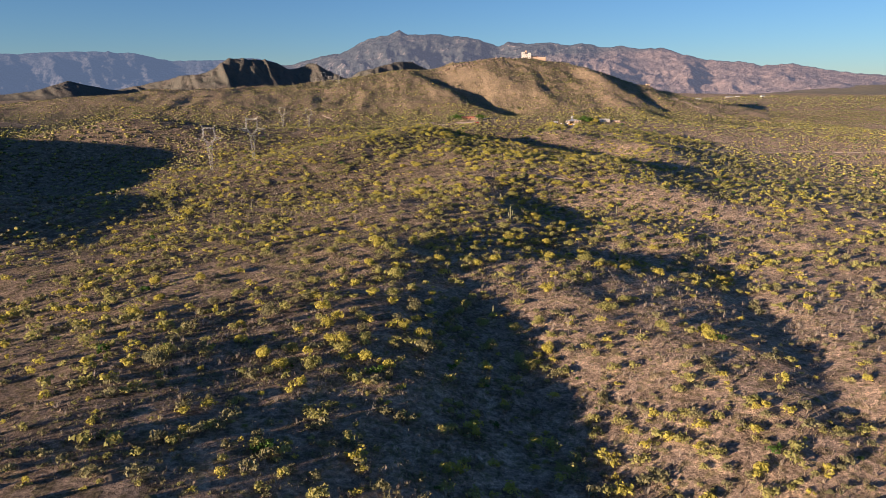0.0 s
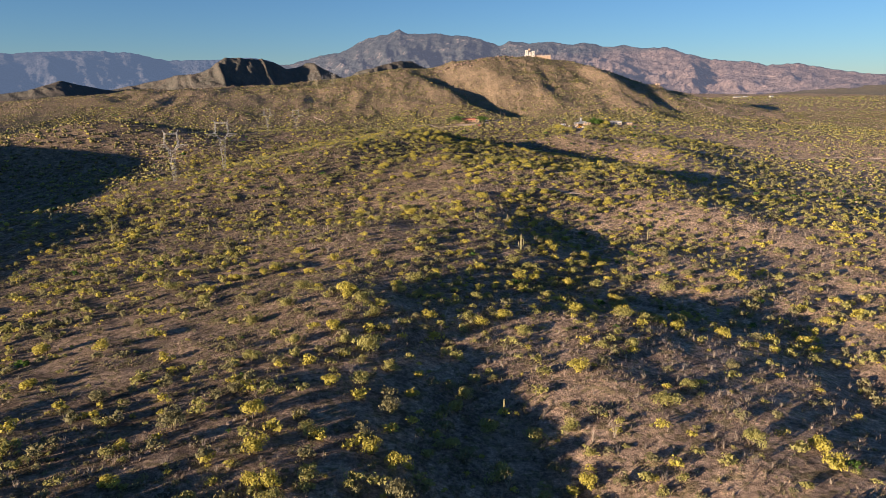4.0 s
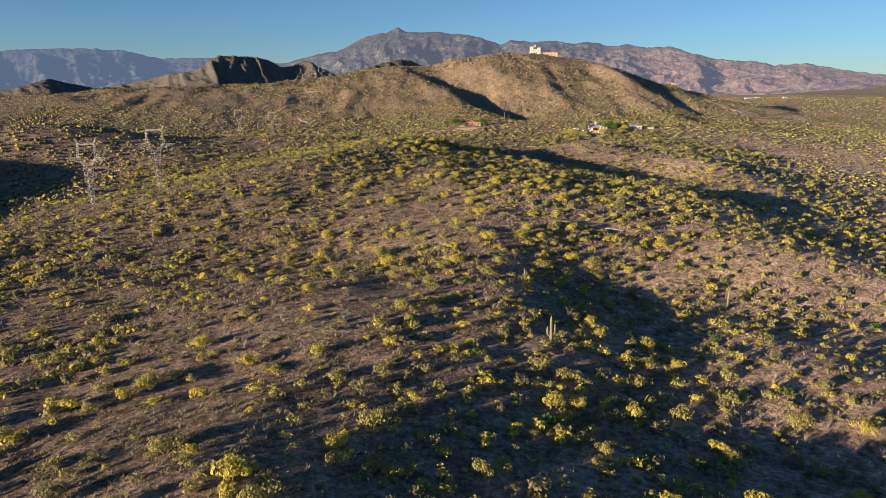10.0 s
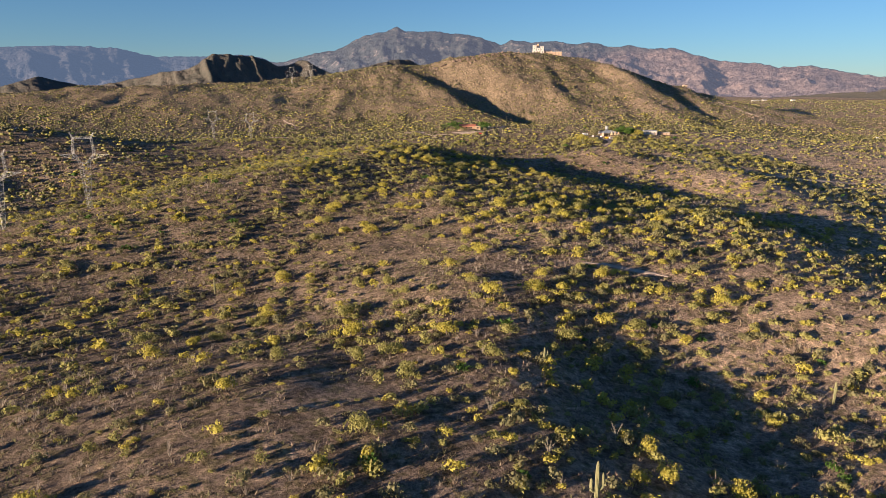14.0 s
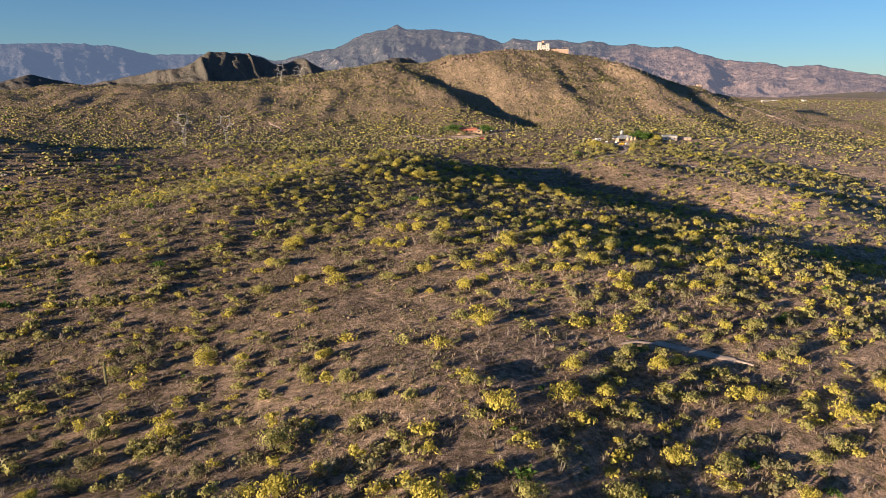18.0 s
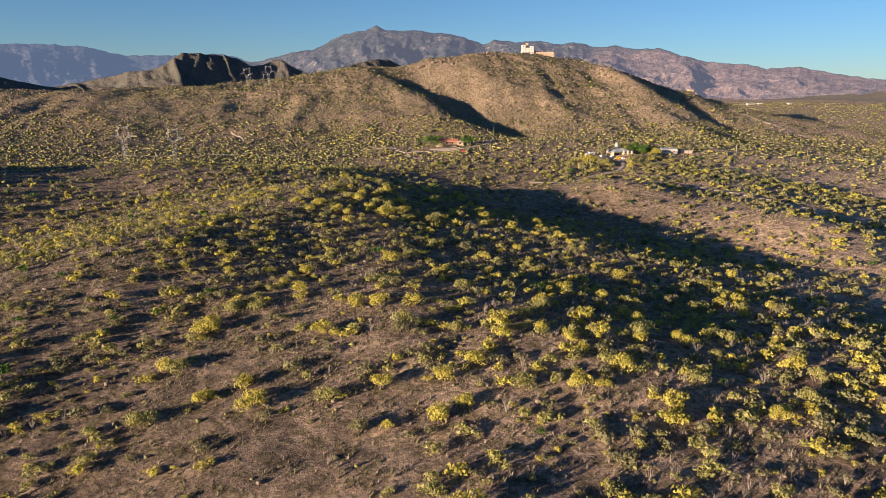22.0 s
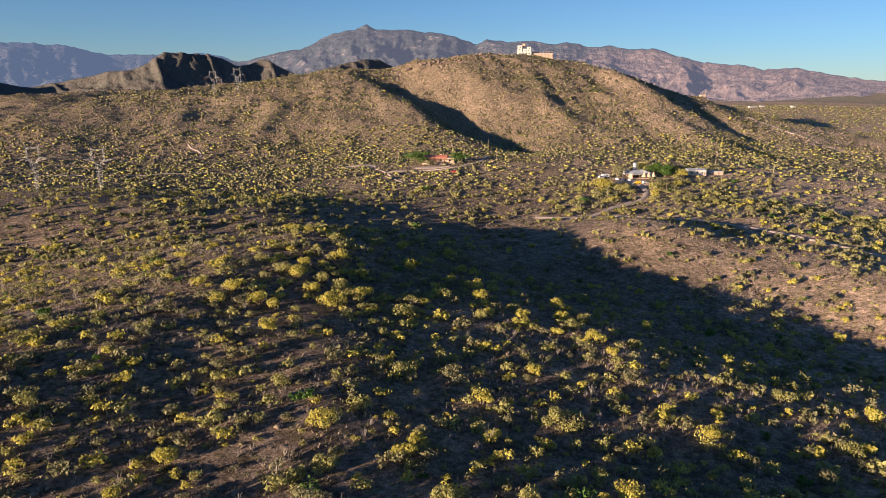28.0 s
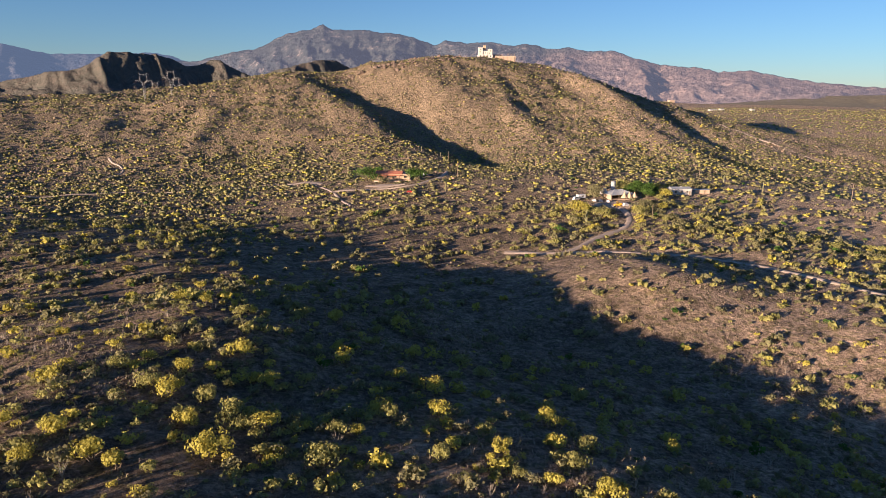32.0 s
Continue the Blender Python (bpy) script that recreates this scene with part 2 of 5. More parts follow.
swell(-425, 720, -0.4, 38)
swell(-370, 280, -2.1, 38)
swell(-370, 335, -1.3, 38)
swell(-370, 390, -4.2, 38)
swell(-370, 445, 1.4, 38)
swell(-370, 500, -0.9, 38)
swell(-370, 665, 0.8, 38)
swell(-370, 720, 1.0, 38)
swell(-315, 335, 0.3, 38)
swell(-315, 610, 2.9, 38)
swell(-315, 665, 9.2, 38)
swell(-315, 720, 9.1, 38)
swell(-260, 280, 0.7, 38)
swell(-260, 335, 8.8, 38)
swell(-260, 390, 6.8, 38)
swell(-260, 445, -0.8, 38)
swell(-260, 500, -1.2, 38)
swell(-260, 555, 3.7, 38)
swell(-260, 610, 4.0, 38)
swell(-260, 665, 10.6, 38)
swell(-260, 720, 20.2, 38)
swell(-205, 280, -1.3, 38)
swell(-205, 335, 4.3, 38)
swell(-205, 390, 5.2, 38)
swell(-205, 445, -1.0, 38)
swell(-205, 500, -3.4, 38)
swell(-205, 555, 8.0, 38)
swell(-205, 610, 3.0, 38)
swell(-205, 665, 0.6, 38)
swell(-205, 720, 10.8, 38)
swell(-150, 280, 3.5, 38)
swell(-150, 335, -5.6, 38)
swell(-150, 390, -1.2, 38)
swell(-150, 445, -1.1, 38)
swell(-150, 500, 2.9, 38)
swell(-150, 555, -5.0, 38)
swell(-150, 610, 1.9, 38)
swell(-150, 665, 8.5, 38)
swell(-150, 720, -1.9, 38)
swell(-45, 186, 0.4, 24)
swell(-45, 250, -1.0, 24)
swell(-45, 314, -0.9, 24)
swell(-13, 218, -0.4, 24)
swell(-13, 250, 1.9, 24)
swell(-13, 282, -0.8, 24)
swell(-13, 346, 2.5, 24)
swell(-13, 410, -0.5, 24)
swell(19, 186, -0.5, 24)
swell(19, 250, 2.2, 24)
swell(19, 282, -0.4, 24)
swell(19, 314, 1.3, 24)
swell(19, 378, -1.0, 24)
swell(19, 410, 0.9, 24)
swell(51, 186, 0.5, 24)
swell(51, 218, -0.6, 24)
swell(51, 250, -2.1, 24)
swell(51, 282, -0.6, 24)
swell(51, 314, 0.7, 24)
swell(51, 346, -0.8, 24)
swell(51, 410, 2.5, 24)
swell(83, 250, -0.7, 24)
swell(83, 282, -1.9, 24)
swell(83, 314, -0.6, 24)
swell(83, 378, -0.9, 24)
swell(83, 410, -1.1, 24)
swell(115, 282, 1.5, 24)
swell(115, 314, 4.5, 24)
swell(115, 346, -3.4, 24)
swell(115, 378, -1.8, 24)
swell(147, 250, -0.5, 24)
swell(147, 282, 0.4, 24)
swell(147, 346, -0.6, 24)
swell(147, 378, 4.8, 24)
swell(147, 410, 0.8, 24)
swell(-45, 436, -0.6, 24)
swell(-45, 468, 0.7, 24)
swell(-45, 500, -0.7, 24)
swell(-45, 532, 1.0, 24)
swell(-13, 468, 1.2, 24)
swell(-13, 500, -2.9, 24)
swell(19, 500, 2.4, 24)
swell(51, 436, -2.5, 24)
swell(51, 468, -1.8, 24)
swell(51, 532, 1.7, 24)
swell(83, 436, -1.3, 24)
swell(83, 468, 2.6, 24)
swell(83, 500, 0.8, 24)
swell(83, 532, -0.3, 24)
swell(115, 468, -2.0, 24)
swell(115, 500, -1.9, 24)
swell(115, 532, 0.9, 24)
swell(147, 436, -0.9, 24)
swell(147, 468, 5.8, 24)
swell(147, 500, 1.9, 24)
swell(147, 532, -0.5, 24)
swell(-135, 838, 2.8, 55)
swell(8, 160, 1.8, 16)
swell(84, 137, 3.5, 22)
swell(76, 231, 2.5, 18)
swell(46, 203, 2.0, 18)
swell(34, 139, -1.5, 14)
# slow rise and fall of the ridge and its flanks
swell(-88, 130, 1.0, 40)
swell(-36, 130, 1.1, 40)
swell(16, 130, -1.1, 40)
swell(68, 130, 1.7, 40)
swell(120, 130, 2.3, 40)
swell(-88, 182, -0.5, 40)
swell(-36, 182, -0.4, 40)
swell(16, 182, 1.2, 40)
swell(68, 182, 1.0, 40)
swell(120, 182, -0.6, 40)
swell(-88, 234, -1.1, 40)
swell(-36, 234, -2.2, 40)
swell(16, 234, 0.6, 40)
swell(68, 234, 2.6, 40)
swell(120, 234, -0.4, 40)
swell(-88, 286, 0.6, 40)
swell(-36, 286, 0.4, 40)
swell(16, 286, -1.0, 40)
swell(68, 286, 0.5, 40)
swell(120, 286, -1.0, 40)
swell(172, 286, 0.6, 40)
swell(224, 286, 0.5, 40)
swell(-140, 338, 1.7, 40)
swell(-88, 338, 1.8, 40)
swell(-36, 338, 1.0, 40)
swell(16, 338, 0.6, 40)
swell(68, 338, 0.6, 40)
swell(120, 338, -1.1, 40)
swell(224, 338, 1.1, 40)
swell(-140, 390, 1.0, 40)
swell(-88, 390, 0.7, 40)
swell(-36, 390, -0.9, 40)
swell(68, 390, 1.3, 40)
swell(120, 390, -0.9, 40)
swell(172, 390, 0.4, 40)
swell(224, 390, 2.1, 40)
swell(276, 390, 0.4, 40)
swell(-88, 442, -0.6, 40)
swell(-36, 442, -2.2, 40)
swell(16, 442, -0.6, 40)
swell(68, 442, 1.8, 40)
swell(172, 442, 0.9, 40)
swell(224, 442, 0.9, 40)
swell(-36, 494, 1.0, 40)
swell(16, 494, 0.5, 40)
swell(120, 494, -0.8, 40)
swell(172, 494, -0.8, 40)
swell(-36, 546, 1.4, 40)
swell(16, 546, -1.8, 40)
swell(68, 546, -1.7, 40)
swell(172, 546, -0.8, 40)
swell(-36, 598, 1.1, 40)
swell(16, 598, 1.6, 40)
swell(68, 598, 2.9, 40)
swell(120, 598, 2.5, 40)
swell(-88, 650, -0.7, 40)
swell(-36, 650, 2.5, 40)
swell(16, 650, 2.9, 40)
swell(172, 650, -1.1, 40)
swell(-88, 702, -1.0, 40)
swell(-36, 702, 2.0, 40)
swell(16, 702, 2.3, 40)
swell(68, 702, -1.6, 40)
swell(120, 702, -1.2, 40)
swell(172, 702, 0.5, 40)
swell(224, 702, 2.5, 40)
swell(276, 702, 1.7, 40)
swell(68, 754, -3.5, 40)
swell(120, 754, -2.8, 40)
swell(224, 754, 3.5, 40)
swell(276, 754, 2.9, 40)
swell(328, 754, 0.7, 40)
swell(-36, 806, 1.3, 40)
swell(16, 806, 2.0, 40)
swell(68, 806, -1.2, 40)
swell(120, 806, -1.0, 40)
swell(224, 806, 1.2, 40)
swell(276, 806, 1.0, 40)



def hashed(ix, iy, seed):
    n = (ix * 374761393 + iy * 668265263 + seed * 1442695041) & 0xFFFFFFFF
    n = ((n ^ (n >> 13)) * 1274126177) & 0xFFFFFFFF
    return ((n ^ (n >> 16)) & 0xFFFF) / 65535.0


def ripple(x, y, size, seed):
    """Smooth value noise from -1 to 1 with lumps of that size."""
    u, v = np.asarray(x, float) / size, np.asarray(y, float) / size
    iu, iv = np.floor(u).astype(np.int64), np.floor(v).astype(np.int64)
    fu, fv = u - iu, v - iv
    fu, fv = fu * fu * fu * (fu * (fu * 6 - 15) + 10), fv * fv * fv * (fv * (fv * 6 - 15) + 10)
    a, b = hashed(iu, iv, seed), hashed(iu + 1, iv, seed)
    c, d = hashed(iu, iv + 1, seed), hashed(iu + 1, iv + 1, seed)
    return 2 * ((a * (1 - fu) + b * fu) * (1 - fv) + (c * (1 - fu) + d * fu) * fv) - 1


def fractal(x, y, size, octaves, seed, ridged=False):
    total, gain = 0.0, 1.0
    for k in range(octaves):
        n = ripple(x + 17.3 * k, y - 9.1 * k, size / 2 ** k, seed + k)
        total, gain = total + gain * ((0.5 - np.abs(n)) if ridged else n), gain * 0.5
    return total


def spur(x, y, ax, ay, bx, by, rise, width):
    """A long rounded back from a to b (a gully where rise is negative)."""
    dx, dy = bx - ax, by - ay
    s = np.clip(((x - ax) * dx + (y - ay) * dy) / (dx * dx + dy * dy), 0, 1)
    d2 = (x - ax - s * dx) ** 2 + (y - ay - s * dy) ** 2
    return rise * np.exp(-d2 / (2 * width * width)) * np.sin(np.pi * (0.12 + 0.76 * s))


def blob(x, y, cx, cy, size):
    return np.exp(-((x - cx) ** 2 + (y - cy) ** 2) / (2 * size * size))


def ravines(x, y):
    """Ribs (positive) and gullies (negative) that run down the hills."""
    return fractal(x, y * 0.6, 150, 4, 61, True) - 0.25


def land(x, y):
    x, y = np.asarray(x, float), np.asarray(y, float)
    z = 8 + 0.012 * y
    for cx, cy, rise, spread in SWELLS:
        z = z + rise * np.exp(-((x - cx) ** 2 + (y - cy) ** 2) / (2 * spread * spread))
    # gully and rib on the house hill, the wash in the foreground
    z = z + spur(x, y, 78, 1335, 200, 1040, -22, 30) + spur(x, y, 8, 1310, 150, 1040, 6, 17)
    z = z + spur(x, y, 338, 1355, 425, 1120, 5, 12) + spur(x, y, 364, 1355, 452, 1120, -7, 14)
    z = z + spur(x, y, 80, 60, 130, 260, -2.5, 6)
    # hollows and knolls along the ridge, shaped so skyline and shade fit the camera's view
    z = z + spur(x, y, 16, 262, 42, 100, -3.4, 13) + spur(x, y, -14, 262, -10, 115, 2.0, 14)
    z = z + spur(x, y, 38, 245, 82, 242, 1.5, 9) + spur(x, y, 74, 270, 128, 248, -1.2, 11)
    z = z + spur(x, y, 68, 396, 98, 300, -3.2, 14) + spur(x, y, 42, 390, 50, 310, 2, 11)
    z = z + spur(x, y, -460, 1250, -50, 1255, -6, 70)
    z = z + spur(x, y, -25, 570, 75, 600, -3.5, 26)
    # the shaded valley beside the ridge and the hill that shades it
    z = z + spur(x, y, -270, 380, -270, 640, -14, 45) + spur(x, y, -440, 300, -400, 620, 8, 60)
    # far hills
    far = np.clip((y - 1500) / 900, 0, 1)
    z = z + far * 10 * fractal(x, y, 700, 3, 40)
    # ravines and small unevenness
    steep = np.clip((z - 40) / 40, 0, 1)
    z = z + (1.2 + 4.0 * steep) * fractal(x, y, 70, 4, 3, True) + 0.5 * fractal(x, y, 14, 3, 9)
    z = z + 11 * np.clip((y - 960) / 160, 0, 1) * np.clip((1390 - y) / 90, 0.25, 1) * (ravines(x, y) - 0.1) * (1 - blob(x, y, 265, 1374, 40)) * (1 - blob(x, y, 481, 1298, 15))
    return z


# rocky hills between the near ridge and the mountains: distance, depth, crest
FAR_HILLS = ((3450, 180, -880, ((-1480, 0), (-1330, 35), (-1180, 74), (-1060, 98), (-960, 108), (-870, 142), (-800, 178), (-740, 176), (-620, 170), (-560, 152), (-480, 112), (-390, 70), (-300, 30), (-180, 0))),
             (3180, 160, -1560, ((-2300, 0), (-2000, 30), (-1720, 30), (-1590, 44), (-1510, 66), (-1440, 82), (-1330, 62), (-1210, 24), (-1080, 0))),
             (3690, 140, -120, ((-560, 0), (-480, 75), (-420, 98), (-330, 88), (-260, 80), (-187, 120), (-7, 160), (98, 172), (190, 125), (330, 40), (420, 0))),
             (3300, 260, 2600, ((1700, 0), (2200, 35), (2600, 45), (3000, 30), (3500, 60))))


def far_hills(x, y):
    """Hills whose spines swing back on either side of their summit, so that one flank takes the low sun and the other lies in shade."""
    base = 8 + 0.012 * y - 6 + 0 * x
    z = base
    for yc, deep, top_x, crest in FAR_HILLS:
        u = 28 + (x - 28) * (yc - 250) / np.maximum(y - 250, 500)
        far = (y - 250) / (yc - 250)
        top = np.interp(u, [p[0] for p in crest], [p[1] for p in crest])
        spine = yc + np.where(u > top_x, 300 * np.tanh(0.95 * (u - top_x) / 300), 260 * np.tanh(-0.25 * (u - top_x) / 260))
        ribs = fractal(u * 1.3 + y * 0.3, y * 0.6, 130, 5, 70, True) - 0.3
        rough = 1 + 0.55 * ribs * np.clip(top / 60, 0, 1)
        body = np.exp(-np.abs((y - spine) / deep) ** 1.5)
        rise = (8 + 0.012 * yc - 6 + top * 1.06 - 74) * far + 74 - base
        z = z + np.clip(top / 12, 0, 1) * np.maximum(rise, 0) * body * (rough * (1 - body ** 6) + body ** 6 * (1 + 0.06 * ribs))
    return z


def sheet(xs, ys, height):
    X, Y = np.meshgrid(xs, ys)
    Z = height(X, Y)
    n, k = len(xs), len(ys)
    co = np.stack([X.ravel(), Y.ravel(), Z.ravel()], 1)
    i = (np.arange(k - 1)[:, None] * n + np.arange(n - 1)[None, :]).ravel()
    return co, np.stack([i, i + 1, i + 1 + n, i + n], 1)


def mesh_of(name, co, faces, mats, index=None, smooth=False):
    """A mesh from arrays: faces are all triangles or all quads."""
    me = bpy.data.meshes.new(name)
    nf, k = faces.shape
    me.vertices.add(len(co))
    me.vertices.foreach_set("co", np.ascontiguousarray(co, dtype=np.float32).ravel())
    me.loops.add(nf * k)
    me.loops.foreach_set("vertex_index", np.ascontiguousarray(faces, dtype=np.int32).ravel())
    me.polygons.add(nf)
    me.polygons.foreach_set("loop_start", np.arange(0, nf * k, k, dtype=np.int32))
    for m in mats:
        me.materials.append(m)
    if index is not None:
        me.polygons.foreach_set("material_index", np.ascontiguousarray(index, dtype=np.int32))
    me.polygons.foreach_set("use_smooth", np.full(nf, smooth))
    me.update()
    me.validate()
    return me


def widening(a, b, step, lo, hi, grow):
    mid = list(np.arange(a, b + step, step))
    up, s = mid[-1], step
    right = []
    while up < hi:
        s *= grow
        up += s
        right.append(up)
    dn, s = mid[0], step
    left = []
    while dn > lo:
        s *= grow
        dn -= s
        left.append(dn)
    return np.array(left[::-1] + mid + right)


co, fa = sheet(widening(-170, 270, 3.5, -3300, 3800, 1.04), np.concatenate([widening(70, 780, 3.5, -150, 781, 1.06), np.arange(786, 1460, 5.0), 1460 + 6 * (1.022 ** np.arange(1, 128) - 1) / 0.022]), land)
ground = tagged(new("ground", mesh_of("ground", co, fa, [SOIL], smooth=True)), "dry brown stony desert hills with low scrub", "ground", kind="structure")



def hill_rock():
    """Brown rock ribs with dark brush in between."""
    m, nt, b = nodes_of("brown_rock_and_brush")
    pos = place_of(nt)
    n1, n2, n3 = noise_node(nt, 0.011, 6, 0.62, pos), noise_node(nt, 0.06, 6, 0.7, pos), noise_node(nt, 0.25, 4, 0.7, pos)
    c = ramp(nt, n1, [(0.42, (0.10, 0.106, 0.096)), (0.56, (0.125, 0.115, 0.105)), (0.66, (0.19, 0.145, 0.122))])
    c = mix(nt, c, ramp(nt, n2, [(0.40, (0.08, 0.086, 0.078)), (0.62, (0.18, 0.145, 0.125))]), 0.45)
    c = mix(nt, c, ramp(nt, n3, [(0.40, (0.05, 0.054, 0.046)), (0.62, (0.15, 0.13, 0.105))]), 0.35)
    nt.links.new(c, b.inputs["Base Color"])
    b.inputs["Roughness"].default_value, b.inputs["Specular IOR Level"].default_value = 1.0, 0.05
    bump(nt, b, n2, 1.0, 9)
    return m


HILLROCK = hill_rock()
hco, hfa = sheet(np.arange(-2350, 520, 8.0), np.arange(2850, 4150, 9.0), far_hills)
tagged(new("rocky_hills", mesh_of("rocky_hills", hco, hfa, [HILLROCK], smooth=True)), "dark rocky brush-covered hills before the mountains", "hill", kind="structure")
hco, hfa = sheet(np.arange(1600, 3700, 30.0), np.arange(2700, 3900, 30.0), far_hills)
tagged(new("low_hills", mesh_of("low_hills", hco, hfa, [plain("dry_brown_hill", (0.17, 0.145, 0.095), 1.0, 0, 0.45, 0.05, 0.0)], smooth=True)), "low brown hills at the edge of the plain", "hill", kind="structure")

# ---- far mountains ----
EYE0 = (28.0, 250.0, 74.0)


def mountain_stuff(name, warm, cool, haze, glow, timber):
    """Bare rock and brush far away, wooded above; the haze of the air is painted on as emission."""
    m, nt, b = nodes_of(name)
    pos = place_of(nt)
    n1, n2 = noise_node(nt, 0.003, 8, 0.62, pos), noise_node(nt, 0.016, 8, 0.72, pos)
    c = ramp(nt, n1, [(0.38, cool), (0.62, warm)])
    c = mix(nt, c, ramp(nt, n2, [(0.40, tuple(v * 0.45 for v in cool)), (0.5, cool), (0.60, tuple(v * 1.35 for v in warm))]), 0.6)
    c = mix(nt, c, ramp(nt, noise_node(nt, 0.07, 5, 0.7, pos), [(0.4, tuple(v * 0.55 for v in cool)), (0.6, tuple(v * 1.2 for v in warm))]), 0.3)
    sep = nt.nodes.new("ShaderNodeSeparateXYZ")
    nt.links.new(pos, sep.inputs[0])
    high = nt.nodes.new("ShaderNodeMath")
    high.operation = "MULTIPLY_ADD"
    nt.links.new(n1, high.inputs[0])
    high.inputs[1].default_value = 260
    lower = nt.nodes.new("ShaderNodeMath")           # the woods thin out to the east
    lower.operation = "MULTIPLY_ADD"
    nt.links.new(sep.outputs["X"], lower.inputs[0])
    lower.inputs[1].default_value = -0.11
    nt.links.new(sep.outputs["Z"], lower.inputs[2])
    nt.links.new(lower.outputs[0], high.inputs[2])
    wood = nt.nodes.new("ShaderNodeMapRange")
    wood.inputs["From Min"].default_value, wood.inputs["From Max"].default_value = timber, timber + 90
    nt.links.new(high.outputs[0], wood.inputs["Value"])
    c = mix(nt, c, ramp(nt, n2, [(0.4, (0.035, 0.042, 0.042)), (0.54, (0.068, 0.072, 0.068)), (0.60, (0.12, 0.108, 0.098)), (0.66, (0.32, 0.265, 0.235))]), wood.outputs[0])
    nt.links.new(c, b.inputs["Base Color"])
    b.inputs["Roughness"].default_value, b.inputs["Specular IOR Level"].default_value = 1.0, 0.0
    # emission imitates hazy air; the rock itself gives off no light
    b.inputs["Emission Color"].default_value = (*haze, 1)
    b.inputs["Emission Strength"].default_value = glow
    bump(nt, b, n2, 1.0, 40)
    return m


def range_of(name, label, line, near, crest, mat, seed):
    """A mountain range: line holds (turn, rise) of its crest in degrees as seen from the middle of the flight."""
    az = np.arange(line[0][0], line[-1][0], 0.12)
    el = np.interp(az, [p[0] for p in line], [p[1] for p in line])
    body = np.convolve(np.pad(el, 9, mode="edge"), np.ones(19) / 19, "valid")
    el = el + 0.05 * ripple(az, az * 0, 0.5, seed) + 0.03 * ripple(az, az * 0, 0.2, seed + 1)
    s = np.concatenate([np.linspace(0, 1, 75), [1.04]])
    A, S = np.meshgrid(np.radians(az), s)
    T = np.clip(S, 0, 1)
    r = near + (crest - near) * S
    X, Y = EYE0[0] + r * np.sin(A), EYE0[1] + r * np.cos(A)
    rise = body[None, :] + (el - body)[None, :] * T ** 5
    top = EYE0[2] + crest * np.tan(np.radians(rise))
    foot = 30.0
    shape = 0.10 * T + 0.90 * T ** 1.35
    lat = A * crest + 60 * ripple(X, Y, 400, seed + 3)
    cut = fractal(lat, r * 0.4, 340, 6, seed + 7, True) + 0.5 * fractal(lat * 1.1, r * 0.8, 130, 4, seed + 17, True) - 0.45
    Z = foot + (top - foot) * np.clip(np.minimum(shape + 0.27 * cut * np.sin(np.pi * T ** 0.8) ** 0.8, 0.3 + 0.7 * T), 0, 1.0)
    Z = np.where(S > 1.01, top * 0.6, Z)
    n, k = len(az), len(s)
    i = (np.arange(k - 1)[:, None] * n + np.arange(n - 1)[None, :]).ravel()
    me = mesh_of(name, np.stack([X.ravel(), Y.ravel(), Z.ravel()], 1), np.stack([i, i + 1, i + 1 + n, i + n], 1), [mat], smooth=True)
    return tagged(new(name, me), label, "mountain", kind="structure")


# this range's blue haze and evening shade are put into its colours
range_of("mountains_far_left", "hazy blue mountain range in evening shade", ((-42.31, 2.58), (-28.31, 2.88), (-26.96, 2.98), (-25.22, 3.10), (-23.07, 3.14), (-21.23, 3.01), (-19.73, 2.71), (-18.39, 2.44), (-16.17, 2.58), (-14.12, 2.51), (-12.84, 2.68), (-11.86, 2.77), (-10.71, 2.52), (-9.95, 2.18), (-6.95, 1.00)), 3500, 4600, mountain_stuff("blue_haze_glow_rock", (0.075, 0.07, 0.075), (0.04, 0.045, 0.05), (0.42, 0.60, 0.95), 0.095, 900), 11)
range_of("mountains_far_right", "rocky mountain range with a blunt peak, pinkish in low sun", ((-13.95, 2.20), (-9.95, 2.18), (-8.99, 2.22), (-7.19, 2.79), (-5.39, 3.09), (-4.48, 3.31), (-3.09, 4.09), (-1.72, 4.53), (-0.80, 4.61), (0.07, 5.04), (0.79, 4.65), (1.94, 4.69), (3.54, 4.68), (4.68, 4.50), (5.83, 4.48), (6.97, 4.12), (8.57, 3.62), (9.25, 3.96), (11.07, 3.80), (12.87, 3.90), (14.21, 3.66), (15.98, 3.75), (17.52, 3.33), (18.81, 3.51), (20.32, 3.18), (21.99, 3.26), (23.67, 2.75), (25.32, 2.30), (26.52, 2.14), (28.08, 2.06), (29.63, 1.70), (31.82, 1.77), (32.56, 1.59), (34.00, 1.29), (36.29, 1.00), (38.45, 0.74), (39.86, 0.66), (41.80, 0.85), (49.80, 0.85)), 3300, 4500, mountain_stuff("pink_rock_haze_glow", (0.27, 0.195, 0.165), (0.135, 0.105, 0.096), (0.56, 0.62, 0.85), 0.07, 240), 31)


# ---- scrub ----
rng = np.random.default_rng(7)


